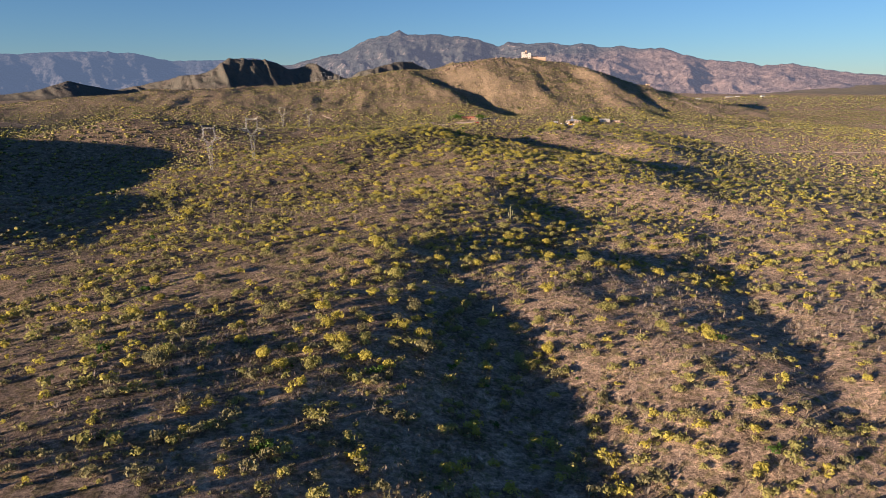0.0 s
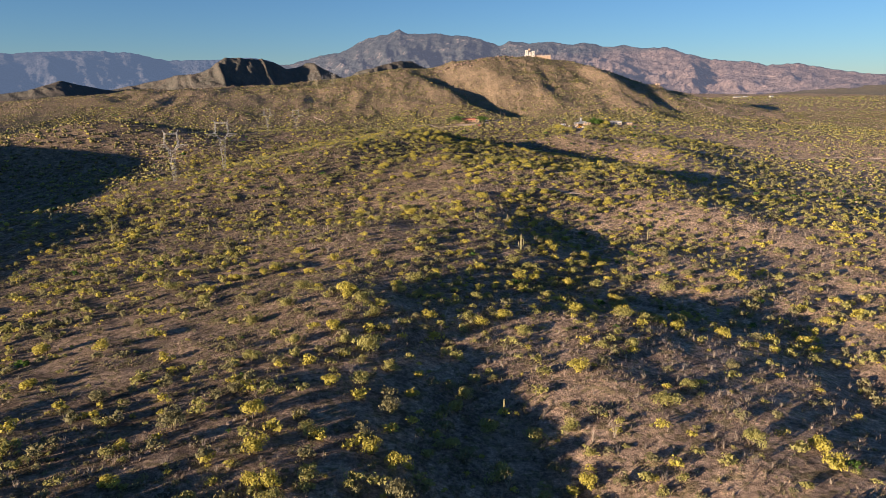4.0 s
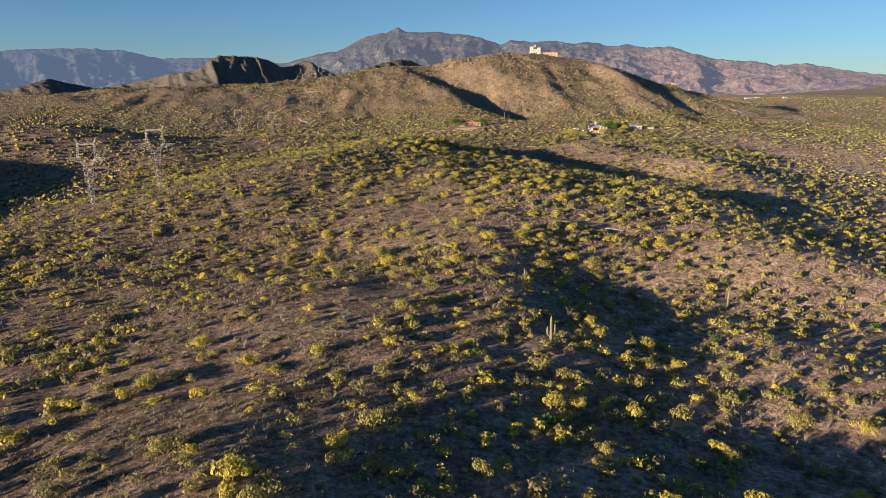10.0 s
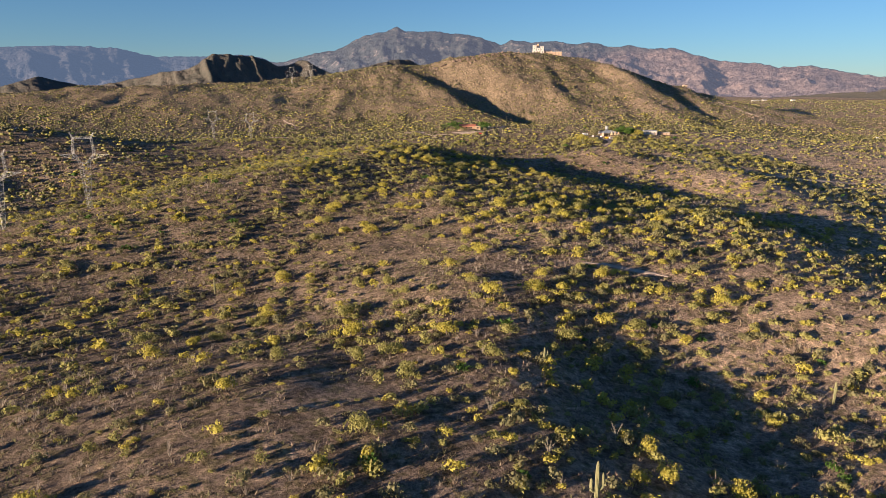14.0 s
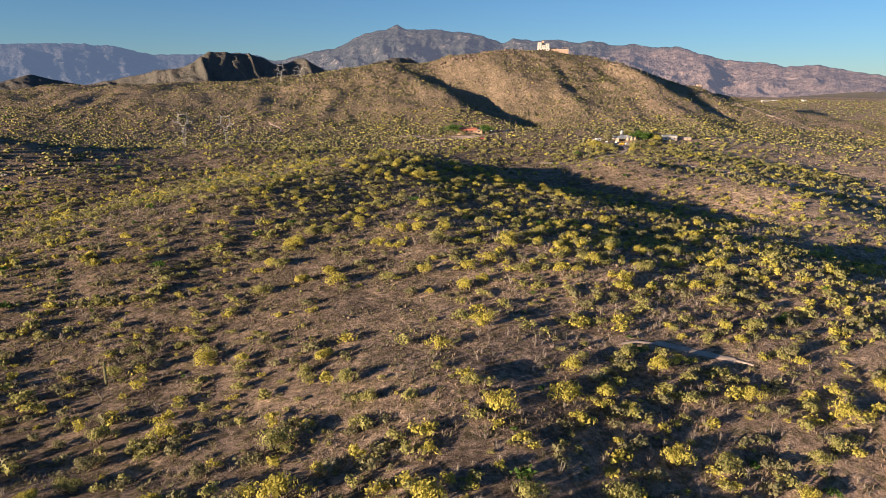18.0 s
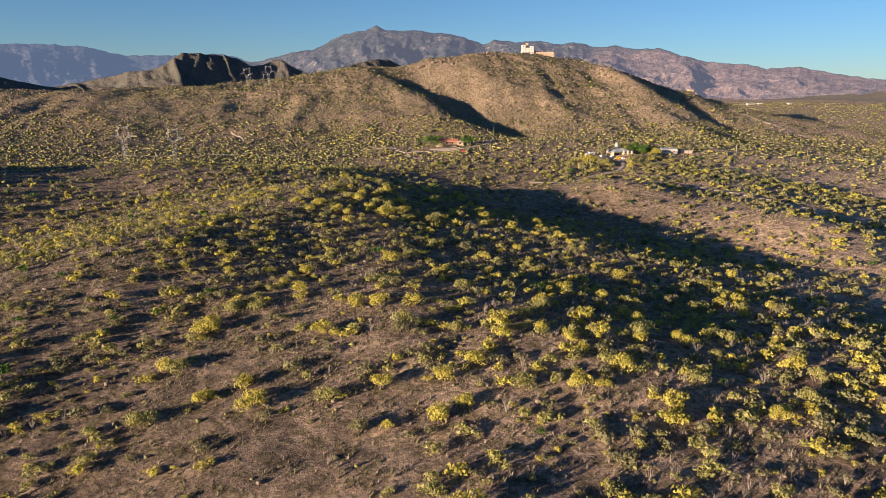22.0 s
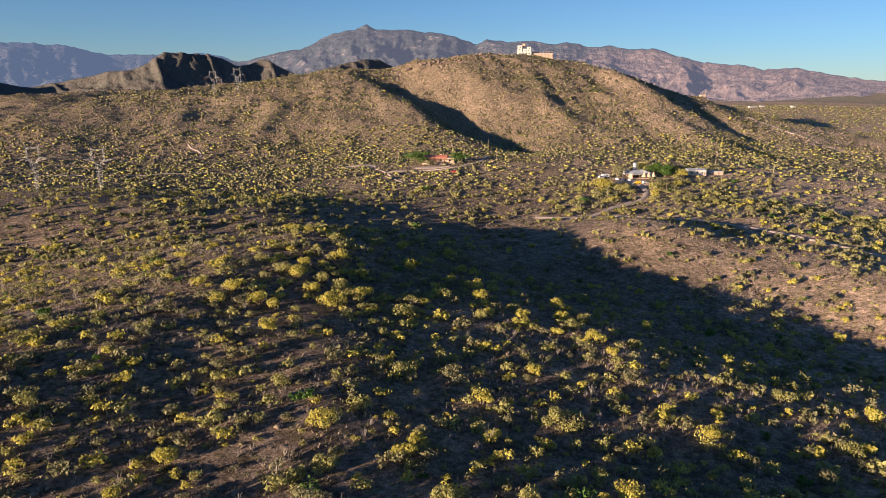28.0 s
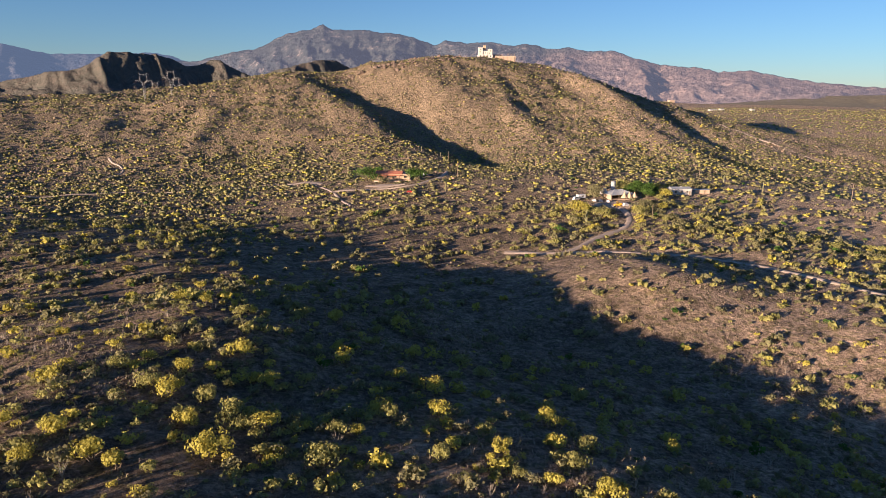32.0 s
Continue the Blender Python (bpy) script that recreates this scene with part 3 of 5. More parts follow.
def sprays(n, spread, height, lumps, size, seed, hollow=0.55, corners=3):
    """A crown of loose leaf sprays: small blades lying on a few rounded lumps."""
    r = np.random.default_rng(seed)
    cen = np.stack([r.normal(0, spread * 0.37, lumps), r.normal(0, spread * 0.37, lumps), height * (0.34 + 0.36 * r.random(lumps))], 1)
    cen[:, 2] -= 0.12 * height * (np.hypot(cen[:, 0], cen[:, 1]) / spread) ** 2
    rad = spread * (0.34 + 0.26 * r.random(lumps))
    k = r.integers(0, lumps, n)
    d = r.normal(size=(n, 3))
    d[:, 2] = d[:, 2] * 0.8 + 0.35
    d /= np.linalg.norm(d, axis=1)[:, None]
    p = cen[k] + d * (rad[k] * (hollow + (1 - hollow) * r.random(n) ** 0.5))[:, None] * np.array([1, 1, 0.75])
    p[:, 2] = np.maximum(p[:, 2], 0.12)
    nrm = d + r.normal(0, 0.38, (n, 3))
    nrm /= np.linalg.norm(nrm, axis=1)[:, None]
    a = np.cross(nrm, r.normal(size=(n, 3)))
    a /= np.linalg.norm(a, axis=1)[:, None]
    b = np.cross(nrm, a)
    s = (size * (0.6 + 0.8 * r.random(n)))[:, None]
    if corners == 3:
        return np.stack([p - a * s * 1.3 - b * s, p + a * s * 1.3 - b * s * 0.8, p + b * s * 1.5], 1).reshape(-1, 3)
    up = np.cross(nrm, np.cross(d + np.array([0, 0, 0.9]), nrm))        # each spray points outwards and up
    b = up / np.maximum(np.linalg.norm(up, axis=1), 1e-6)[:, None]
    a = np.cross(nrm, b)
    return np.stack([p - a * s * 0.55 - b * s, p + a * s * 0.5 - b * s * 1.1, p + a * s * 0.8 + b * s * 1.0, p - a * s * 0.6 + b * s * 1.4], 1).reshape(-1, 3)


def soup(co):
    return co, np.arange(len(co)).reshape(-1, 3)


EIGHT = np.array([(0, 2, 4), (2, 1, 4), (1, 3, 4), (3, 0, 4), (2, 0, 5), (1, 2, 5), (3, 1, 5), (0, 3, 5)])


def lumps(count, spread, height, seed, loose=8, size=0.4):
    """A crown seen from afar: a few soft lumps of foliage and some loose sprays."""
    r = np.random.default_rng(seed)
    co, fa = [], []
    for k in range(count):
        c = np.array([r.normal(0, spread * 0.45), r.normal(0, spread * 0.45), height * r.uniform(0.25, 0.5)])
        rad = spread * r.uniform(0.6, 0.95)
        q = np.array([(1, 0, 0), (-1, 0, 0), (0, 1, 0), (0, -1, 0), (0, 0, 1), (0, 0, -1)], float) * r.uniform(0.75, 1.2, (6, 1))
        m = np.array(Euler(r.uniform(0, 6, 3)).to_matrix())
        fa.append(EIGHT + 6 * k)
        co.append(c + rad * (q @ m.T) * np.array([1, 1, 0.7]))
    co, fa = np.concatenate(co), np.concatenate(fa)
    if loose:
        more = sprays(loose, spread, height, count, size, seed + 1)
        fa = np.concatenate([fa, np.arange(len(more)).reshape(-1, 3) + len(co)])
        co = np.concatenate([co, more])
    co[:, 2] = np.maximum(co[:, 2], -0.1)
    return co, fa


def twigs(count, spread, height, seed, wide=0.045):
    """A tuft or leafless shrub: thin blades that fan out from the ground."""
    r = np.random.default_rng(seed)
    a, lean = r.uniform(0, 2 * np.pi, count), r.uniform(0.15, 1.0, count)
    tip = np.stack([np.cos(a) * spread * lean, np.sin(a) * spread * lean, height * r.uniform(0.55, 1.1, count)], 1)
    foot = tip * np.array([0.12, 0.12, 0]) + np.array([0, 0, -0.05])
    side = np.stack([-np.sin(a), np.cos(a), np.zeros(count)], 1) * wide
    return soup(np.stack([foot - side, foot + side, tip], 1).reshape(-1, 3))


def tussock(spread, height, seed):
    """A small low bush: four faces round a crooked tip."""
    r = np.random.default_rng(seed)
    a = np.arange(4) * np.pi / 2 + r.uniform(-0.4, 0.4, 4)
    d = spread * r.uniform(0.6, 1.2, 4)
    co = np.concatenate([np.stack([d * np.cos(a), d * np.sin(a), np.full(4, -0.1)], 1), [[r.normal(0, 0.2) * spread, r.normal(0, 0.2) * spread, height]]])
    return co, np.array([(0, 1, 4), (1, 2, 4), (2, 3, 4), (3, 0, 4)])


def scatter(name, label, crowns, spots, scales, mats, index, smooth=False):
    """Joins one crown for every spot into a single mesh."""
    parts, faces, ids, base = [], [], [], 0
    which = rng.integers(0, len(crowns), len(spots))
    turn = rng.random(len(spots)) * 2 * np.pi
    for v, (crown, tri) in enumerate(crowns):
        m = which == v
        n = int(m.sum())
        if not n:
            continue
        c, s = np.cos(turn[m])[:, None], np.sin(turn[m])[:, None]
        sc = scales[m][:, None]
        x = (crown[None, :, 0] * c - crown[None, :, 1] * s) * sc + spots[m][:, 0:1]
        y = (crown[None, :, 0] * s + crown[None, :, 1] * c) * sc + spots[m][:, 1:2]
        z = crown[None, :, 2] * sc + spots[m][:, 2:3]
        parts.append(np.stack([x, y, z], 2).reshape(-1, 3))
        faces.append((tri[None] + (base + len(crown) * np.arange(n))[:, None, None]).reshape(-1, 3))
        ids.append(np.repeat(index[m], len(tri)))
        base += n * len(crown)
    me = mesh_of(name, np.concatenate(parts), np.concatenate(faces), mats, np.concatenate(ids), smooth)
    return tagged(new(name, me), label, "shrubs", kind="stuff")


def thick(x, y):
    """How densely the blossoming trees stand, 0 to 1."""
    d = 0.48 + 0.3 * fractal(x, y, 120, 3, 21) + 0.25 * fractal(x, y, 35, 2, 27)
    d = d + 0.3 * blob(x, y, 120, 480, 55) + 0.15 * blob(x, y, 40, 600, 60) + 0.3 * blob(x, y, 95, 380, 40)
    d = d - 0.2 * blob(x, y, -35, 300, 60) - 0.3 * blob(x, y, 130, 190, 55) - 0.35 * blob(x, y, 150, 690, 50) - 0.25 * blob(x, y, 20, 440, 30)
    d = d + 0.25 * blob(x, y, -90, 420, 60) + 0.25 * blob(x, y, 40, 290, 80) + 0.3 * blob(x, y, 100, 285, 45) + 0.2 * blob(x, y, -60, 320, 50)
    d = d + spur(x, y, -45, 480, 35, 560, 0.6, 9) + spur(x, y, 170, 790, 330, 690, 0.7, 22)
    return np.clip(d, 0.03, 1)


def spots_in(n, x0, x1, y0, y1, seed, dense=thick, wide=0.85):
    r = np.random.default_rng(seed)
    x, y, u = r.uniform(x0, x1, n), r.uniform(y0, y1, n), r.random(n)
    view = np.abs(np.arctan2(x - 28, y + 40)) < wide
    keep = (u < dense(x, y)) & view
    x, y = x[keep], y[keep]
    return np.stack([x, y, land(x, y) - 0.05], 1)


def palette(n, r):
    return r.choice(4, n, p=(0.42, 0.33, 0.22, 0.03))


MATS = [YELLOW, LIME, OLIVE, GREEN, DRY]

# ---- helpers for things ----


def part(name, bm, mat, parent=None, label="", smooth=False):
    """Links a bmesh (or a finished mesh) as one mesh object under a thing or a part."""
    if isinstance(bm, bpy.types.Mesh):
        me = bm
    else:
        me = bpy.data.meshes.new(name)
        bm.to_mesh(me)
        bm.free()
        me.materials.append(mat)
        if smooth:
            me.polygons.foreach_set("use_smooth", np.full(len(me.polygons), True))
    ob = new(name, me)
    ob.parent = parent
    return tagged(ob, label)


def thing(name, label, category, x, y, z=None, turn=0.0, group=""):
    ob = new(name)
    ob.empty_display_size = 0.5
    ob.matrix_world = pose(x, y, float(land(x, y)) if z is None else z, 0, 0, turn)
    return tagged(ob, label, category, group)


def box(bm, x, y, z, w, d, h, bev=0.0):
    """A block standing on z with its middle at x, y."""
    r = bmesh.ops.create_cube(bm, size=1.0, matrix=Matrix.Translation((x, y, z + h / 2)) @ Matrix.Diagonal((w, d, h, 1)))
    if bev:
        es = list({e for v in r["verts"] for e in v.link_edges})
        bmesh.ops.bevel(bm, geom=es, offset=bev, segments=1, affect="EDGES")
    return bm


def block(x, y, z, w, d, h, bev=0.03):
    return box(bmesh.new(), x, y, z, w, d, h, bev)


def bar(bm, a, b, r, sides=4, r2=None):
    """A straight strut from a to b."""
    a, b = Vector(a), Vector(b)
    m = Matrix.Translation((a + b) / 2) @ (b - a).to_track_quat("Z", "Y").to_matrix().to_4x4()
    bmesh.ops.create_cone(bm, cap_ends=True, segments=sides, radius1=r, radius2=r if r2 is None else r2, depth=(b - a).length, matrix=m)
    return bm


def limbs(count, spread, height, thick_, seed, kinks=2):
    """Crooked tapering stems that fork out from one foot."""
    r = random.Random(seed)
    bm = bmesh.new()
    for k in range(count):
        a = 2 * math.pi * (k + r.random() * 0.6) / count
        p, w = Vector((0.1 * math.cos(a), 0.1 * math.sin(a), -0.25)), thick_
        for j in range(kinks):
            f = (j + 1) / kinks
            q = Vector((spread * f * math.cos(a) + r.uniform(-0.2, 0.2), spread * f * math.sin(a) + r.uniform(-0.2, 0.2), height * f))
            bar(bm, p, q, w, 4, w * 0.6)
            p, w = q, w * 0.6
    return bm


def crown_mesh(name, co, mat, corners=4):
    return mesh_of(name, co, np.arange(len(co)).reshape(-1, corners), [mat])


# ---- trees that stand out one by one along the flight ----
SPOTS = []


def grove(*trees):
    SPOTS.extend((t[0], t[1], t[2] if len(t) > 2 else 1.0) for t in trees)


grove((-55, 146, 1.4), (-22, 148), (-28, 148), (-20, 149), (-55, 152, 1.4), (-8, 153), (-32, 154), (-27, 158), (-14, 158), (21, 159), (6, 161, 1.3), (-15, 162), (-40, 163), (33, 163), (-18, 163), (-9, 164), (83, 167), (31, 167), (39, 170), (5, 170), (-19, 172), (24, 173), (1, 173), (86, 175), (74, 178), (-11, 178), (16, 180), (-36, 181, 1.4), (-22, 184), (33, 185), (40, 186), (4, 188))
grove((24, 189), (-76, 189), (63, 193), (18, 194), (-55, 195), (-28, 195), (9, 196), (-8, 197), (-2, 199), (71, 200), (20, 200), (-74, 205), (48, 207), (4, 208), (86, 211), (-28, 212), (-1, 217, 1.4), (-7, 219), (-19, 219), (65, 220), (57, 221), (-11, 225), (-68, 228), (-83, 230, 1.3), (39, 231), (94, 232), (119, 234), (-1, 235), (28, 235), (-33, 237), (83, 237), (14, 237))
grove((25, 239), (35, 239), (69, 240), (-25, 245), (-4, 245), (86, 245), (-9, 246), (58, 248, 1.3), (72, 249), (-4, 249), (-9, 250, 1.3), (-35, 251), (136, 251), (93, 254), (29, 257), (6, 257), (12, 257), (33, 259), (6, 261), (-53, 262), (-23, 263, 1.2), (53, 267), (77, 267), (76, 271), (12, 271), (-56, 275), (109, 277), (-67, 278), (98, 280), (63, 281), (18, 282), (47, 282))
grove((74, 283), (52, 283), (127, 286), (-49, 286), (-24, 287), (125, 288), (-40, 288), (87, 288), (3, 290), (-37, 291), (110, 292), (-36, 293), (69, 294), (53, 295), (48, 299), (-17, 301), (93, 302), (-2, 303), (82, 304), (75, 305), (14, 307), (-30, 313), (79, 317), (61, 317), (67, 318), (67, 327), (17, 328), (-9, 344), (80, 350), (25, 351), (44, 359), (14, 361))
grove((21, 363), (-3, 363), (59, 366), (35, 369, 1.3), (71, 369), (49, 370), (82, 371), (64, 373), (14, 374, 1.3), (94, 375), (-35, 376), (-26, 381), (84, 381), (76, 382), (101, 383), (-1, 384), (-22, 385), (106, 386), (-41, 387), (10, 390, 1.3), (48, 391, 1.3), (-22, 392), (112, 395), (60, 396), (68, 397), (25, 400), (44, 400), (97, 400), (-12, 401), (-24, 402), (124, 402), (21, 408))
grove((65, 408), (82, 409), (77, 413), (113, 414), (11, 418), (39, 421), (15, 423), (111, 425, 1.3), (105, 426), (50, 428, 1.2), (149, 429), (-32, 430), (-13, 432), (-27, 438), (87, 448), (107, 449), (90, 453), (116, 454), (34, 455), (49, 455, 1.3), (53, 458), (79, 459), (75, 460), (98, 461), (65, 463), (-6, 464), (124, 464), (28, 466), (85, 466), (14, 466), (50, 468), (38, 468))
grove((124, 469), (83, 469), (4, 470), (114, 472), (125, 472), (11, 473), (56, 473), (109, 475), (80, 475), (78, 480), (95, 481), (105, 481), (-4, 482), (86, 483), (64, 483), (-6, 483), (117, 484), (105, 484), (74, 485), (96, 485, 1.3), (115, 487), (42, 489), (55, 489), (65, 491, 1.3), (43, 492, 1.3), (25, 494), (72, 496), (87, 497), (-4, 499), (101, 499), (-2, 499, 1.3), (116, 500))
grove((76, 500), (-2, 503), (99, 504), (46, 504), (78, 505), (38, 505), (32, 507), (2, 508), (134, 509), (8, 509), (145, 510), (80, 511), (136, 513), (144, 513), (113, 514), (106, 514), (98, 515), (-2, 515), (124, 516), (17, 518), (42, 519), (118, 519), (127, 519), (132, 520), (60, 521), (84, 521), (73, 521), (138, 522), (89, 523), (12, 525), (86, 529), (127, 531))
grove((42, 531), (55, 534), (17, 535), (139, 540), (71, 541), (41, 542), (159, 543), (112, 543), (-22, 545), (-9, 547), (84, 548), (48, 549), (71, 554), (154, 555), (98, 556), (32, 557), (138, 561), (20, 562), (56, 564), (66, 564), (105, 565), (84, 567), (105, 577), (27, 578), (104, 587), (96, 591), (124, 591), (27, 593), (90, 593), (23, 594, 1.3), (13, 594), (40, 596, 1.3))
grove((102, 596), (58, 596, 1.3), (78, 597), (89, 600), (16, 601, 1.3), (7, 603), (107, 603), (101, 604), (60, 605), (44, 605), (48, 605), (35, 605), (64, 606), (126, 607), (88, 607), (41, 608, 1.3), (70, 612), (37, 613), (30, 614), (80, 614), (68, 614), (102, 614), (26, 616), (19, 622), (47, 622), (31, 623), (54, 625), (81, 626), (23, 626), (115, 630), (41, 631), (74, 632))
grove((62, 636), (94, 638), (26, 640), (61, 644), (54, 644), (79, 647), (91, 647), (104, 652), (38, 654), (29, 659), (52, 661), (71, 661), (83, 663), (60, 664), (22, 665), (77, 669), (21, 695), (41, 699))

hero_rng = random.Random(5)
TINTS = ((YELLOW, "bright yellow-flowering palo verde tree on the dry slope"), (LIME, "yellow-green palo verde tree in fading blossom on the slope"), (OLIVE, "olive-green desert tree past its bloom on the slope"))
HEROES = []
for i in range(12):
    mat, words = TINTS[(0, 0, 0, 0, 0, 0, 1, 1, 1, 1, 1, 2)[i]]
    base = thing("palo_verde_tree", words, "tree", 0, 0, -500, 0, "flowering trees on the ridge")
    spread, high = 1.45 + 0.07 * i % 0.5, 1.85 + 0.1 * (i * 5 % 7)
    part("trunk", limbs(5, spread * 0.55, high * 0.5, 0.09, 40 + i), BARK, base)
    part("crown", crown_mesh("crown", sprays(800, spread, high * 0.96, 8 + i % 5, 0.092, 60 + i, 0.66, 4), mat), mat, base)
    HEROES.append(base)
for x, y, size in SPOTS:
    s = size * hero_rng.uniform(1.1, 1.65)
    kind = HEROES[hero_rng.randrange(12)]
    copy_thing(kind, pose(x, y, float(land(x, y)), hero_rng.uniform(-4, 4), hero_rng.uniform(-4, 4), hero_rng.uniform(0, 360)) @ Matrix.Diagonal((s, s, s, 1)))
for kind in HEROES:
    for o in (*kind.children, kind):
        bpy.data.objects.remove(o)

# ---- scrub in masses ----
hx, hy = np.array([p[0] for p in SPOTS]), np.array([p[1] for p in SPOTS])


def clear(spots, gap):
    """Drops spots that crowd the single trees, the roads and the yards."""
    keep = np.ones(len(spots), bool)
    for i in range(0, len(spots), 4000):
        s = spots[i:i + 4000]
        keep[i:i + 4000] = (np.hypot(s[:, 0:1] - hx, s[:, 1:2] - hy) > gap).all(1)
        for road in ROADS:
            for (ax, ay), (bx, by) in zip(road[1], road[1][1:]):
                d = (bx - ax, by - ay)
                f = np.clip(((s[:, 0] - ax) * d[0] + (s[:, 1] - ay) * d[1]) / (d[0] ** 2 + d[1] ** 2), 0, 1)
                keep[i:i + 4000] &= np.hypot(s[:, 0] - ax - f * d[0], s[:, 1] - ay - f * d[1]) > road[0] * 0.5 + (gap * 0.45 + 0.5 if road[0] > 3.1 else 0.5)
        for cx, cy, r in YARDS:
            keep[i:i + 4000] &= np.hypot(s[:, 0] - cx, s[:, 1] - cy) > r
    return spots[keep]


# roads: width and line
ROADS = ((3.8, ((222, 852), (218, 845), (217, 830), (214, 820), (209, 810), (201, 800), (188, 792), (176, 782), (167, 771), (159, 767))),
         (3.6, ((135, 776), (151, 771), (159, 767), (174, 760), (189, 755), (203, 752), (212, 745), (224, 739), (237, 722), (253, 696), (283, 672), (310, 670), (340, 676), (375, 680), (425, 680), (520, 660), (640, 650), (800, 650))),
         (1.7, ((-190, 955), (-121, 960), (-87, 972), (-39, 970), (2, 976), (30, 976), (48, 962), (58, 940), (62, 926))),
         (2.2, ((62, 926), (66, 904), (71, 880))),
         (3.6, ((60, 931), (73, 933), (90, 928), (108, 924), (119, 932), (129, 946), (137, 955), (142, 972))),
         (2.0, ((-112, 1062), (-107, 1050), (-96, 1040), (-92, 1030), (-100, 1012))),
         (1.3, ((78, 419), (89, 421), (96, 417), (104, 412))),
         (3.0, ((486, 1292), (500, 1225), (512, 1165), (528, 1110), (546, 1040), (590, 985), (680, 950), (800, 930))),
         (16.0, ((207, 853), (214, 849), (226, 846))),
         (9.0, ((82, 939), (95, 936), (108, 933))),
         (10.0, ((30, 975), (46, 968), (54, 960))),
         (3.2, ((86, 420), (94, 418), (101, 414))))
YARDS = ((84, 950, 7), (117, 944, 6), (219, 848, 9), (210, 858, 6), (226, 862, 9), (269, 874, 9), (285, 876, 7), (103, 957, 13), (96, 936, 8), (130, 958, 6), (259, 1374, 14), (281, 1374, 16), (481, 1298, 5))

near_crowns = [soup(sprays(118, 1.5, 1.8, 8 + i % 4, 0.168, 100 + i, 0.62)) for i in range(12)]
side_crowns = [soup(sprays(66, 1.5, 1.75, 7, 0.235, 150 + i, 0.6)) for i in range(10)]
mid_crowns = [soup(sprays(34, 1.5, 1.7, 6, 0.35, 200 + i, 0.55)) for i in range(10)]
far_crowns = [lumps(1, 1.7, 1.1, 300 + i, 0) for i in range(4)] + [tussock(1.7, 0.85, 310 + i) for i in range(8)]
hill_crowns = [lumps(1, 1.6, 1.3, 330 + i, 0) for i in range(3)] + [tussock(1.7, 0.95, 340 + i) for i in range(11)]
clump_crowns = [lumps(2, 1.5, 1.6, 350 + i, 0) for i in range(10)]
near = clear(spots_in(23000, -170, 250, 100, 660, 1), 2.2)
close = (np.abs(near[:, 0] - 35) < 85) & (near[:, 1] < 640)
for pick, crowns in ((close, near_crowns), (~close, side_crowns)):
    s = near[pick]
    scatter("blossoming_scrub", "yellow and olive desert shrubs scattered over the slopes", crowns, s, 0.36 + 1.0 * rng.random(len(s)) ** 1.6, MATS, rng.choice(4, len(s), p=(0.25, 0.38, 0.35, 0.02)))
mid = spots_in(60000, -450, 650, 300, 1100, 2, lambda x, y: np.clip(thick(x, y) + 0.08, 0.12, 1))
mid = clear(mid[~((mid[:, 0] > -170) & (mid[:, 0] < 250) & (mid[:, 1] < 660))], 2.4)
close = (mid[:, 1] < 860) & (mid[:, 0] > -150) & (mid[:, 0] < 330)
for pick, crowns, smooth in ((close, mid_crowns, False), (~close, clump_crowns, True)):
    s = mid[pick]
    scatter("valley_scrub", "yellow-green desert shrubs dotted over the valley", crowns, s, 0.4 + 1.05 * rng.random(len(s)) ** 1.6, MATS, rng.choice(4, len(s), p=(0.09, 0.33, 0.56, 0.02)), smooth)
thicket = []
for ax, ay, bx, by, n, wide in ((186, 846, 198, 800, 46, 9), (216, 818, 340, 722, 120, 10), (222, 830, 262, 850, 30, 6), (150, 795, 186, 800, 14, 7), (240, 884, 300, 900, 30, 6), (72, 846, 120, 880, 14, 8)):
    f, g = rng.random(n), rng.normal(0, wide, n)
    d = math.hypot(bx - ax, by - ay)
    thicket.append(np.stack([ax + (bx - ax) * f - g * (by - ay) / d, ay + (by - ay) * f + g * (bx - ax) / d], 1))
thicket = np.concatenate(thicket)
thicket = clear(np.column_stack([thicket, land(thicket[:, 0], thicket[:, 1])]), 3.0)
scatter("wash_thicket", "dense yellow and olive trees along the wash and driveway", near_crowns, thicket, rng.uniform(1.1, 2.0, len(thicket)), MATS, rng.choice(4, len(thicket), p=(0.14, 0.4, 0.43, 0.03)))


def patchy(spots, straw=0.2):
    """Straw, olive and yellow brush growing in drifts of their own."""
    n = len(spots)
    tone = fractal(spots[:, 0], spots[:, 1], 75, 3, 77) + 0.45 * fractal(spots[:, 0], spots[:, 1], 16, 2, 78)
    wet = np.where(rng.random(n) < 0.3, 1, np.where(rng.random(n) < 0.04, 0, 2))
    return np.where(rng.random(n) < np.clip(straw + 0.45 * tone, 0.03, 0.85), 4, wet)


hill = clear(spots_in(200000, -750, 1000, 930, 1480, 3, lambda x, y: np.clip(0.76 + 0.3 * fractal(x, y, 90, 3, 22) + 0.35 * fractal(x, y, 11, 2, 24), 0.08, 1)), 2.0)
damp = np.clip(0.2 - 1.2 * ravines(hill[:, 0], hill[:, 1]), 0, 1)
scatter("hill_brush", "close cover of olive and straw-coloured brush on the hills", hill_crowns, hill, (0.3 + 1.1 * rng.random(len(hill)) ** 2.6) * (1 + 0.45 * damp), MATS, np.where(rng.random(len(hill)) < 0.35 * damp, 2, patchy(hill, 0.2)), True)
plain_spots = spots_in(48000, -1400, 2000, 1480, 2600, 13, lambda x, y: np.clip(0.7 + 0.4 * fractal(x, y, 150, 3, 22), 0.1, 1))
scatter("far_scrub", "olive desert scrub on the far plain", far_crowns, plain_spots, rng.uniform(1.0, 2.6, len(plain_spots)), MATS, rng.choice(5, len(plain_spots), p=(0.03, 0.32, 0.55, 0.05, 0.05)), True)
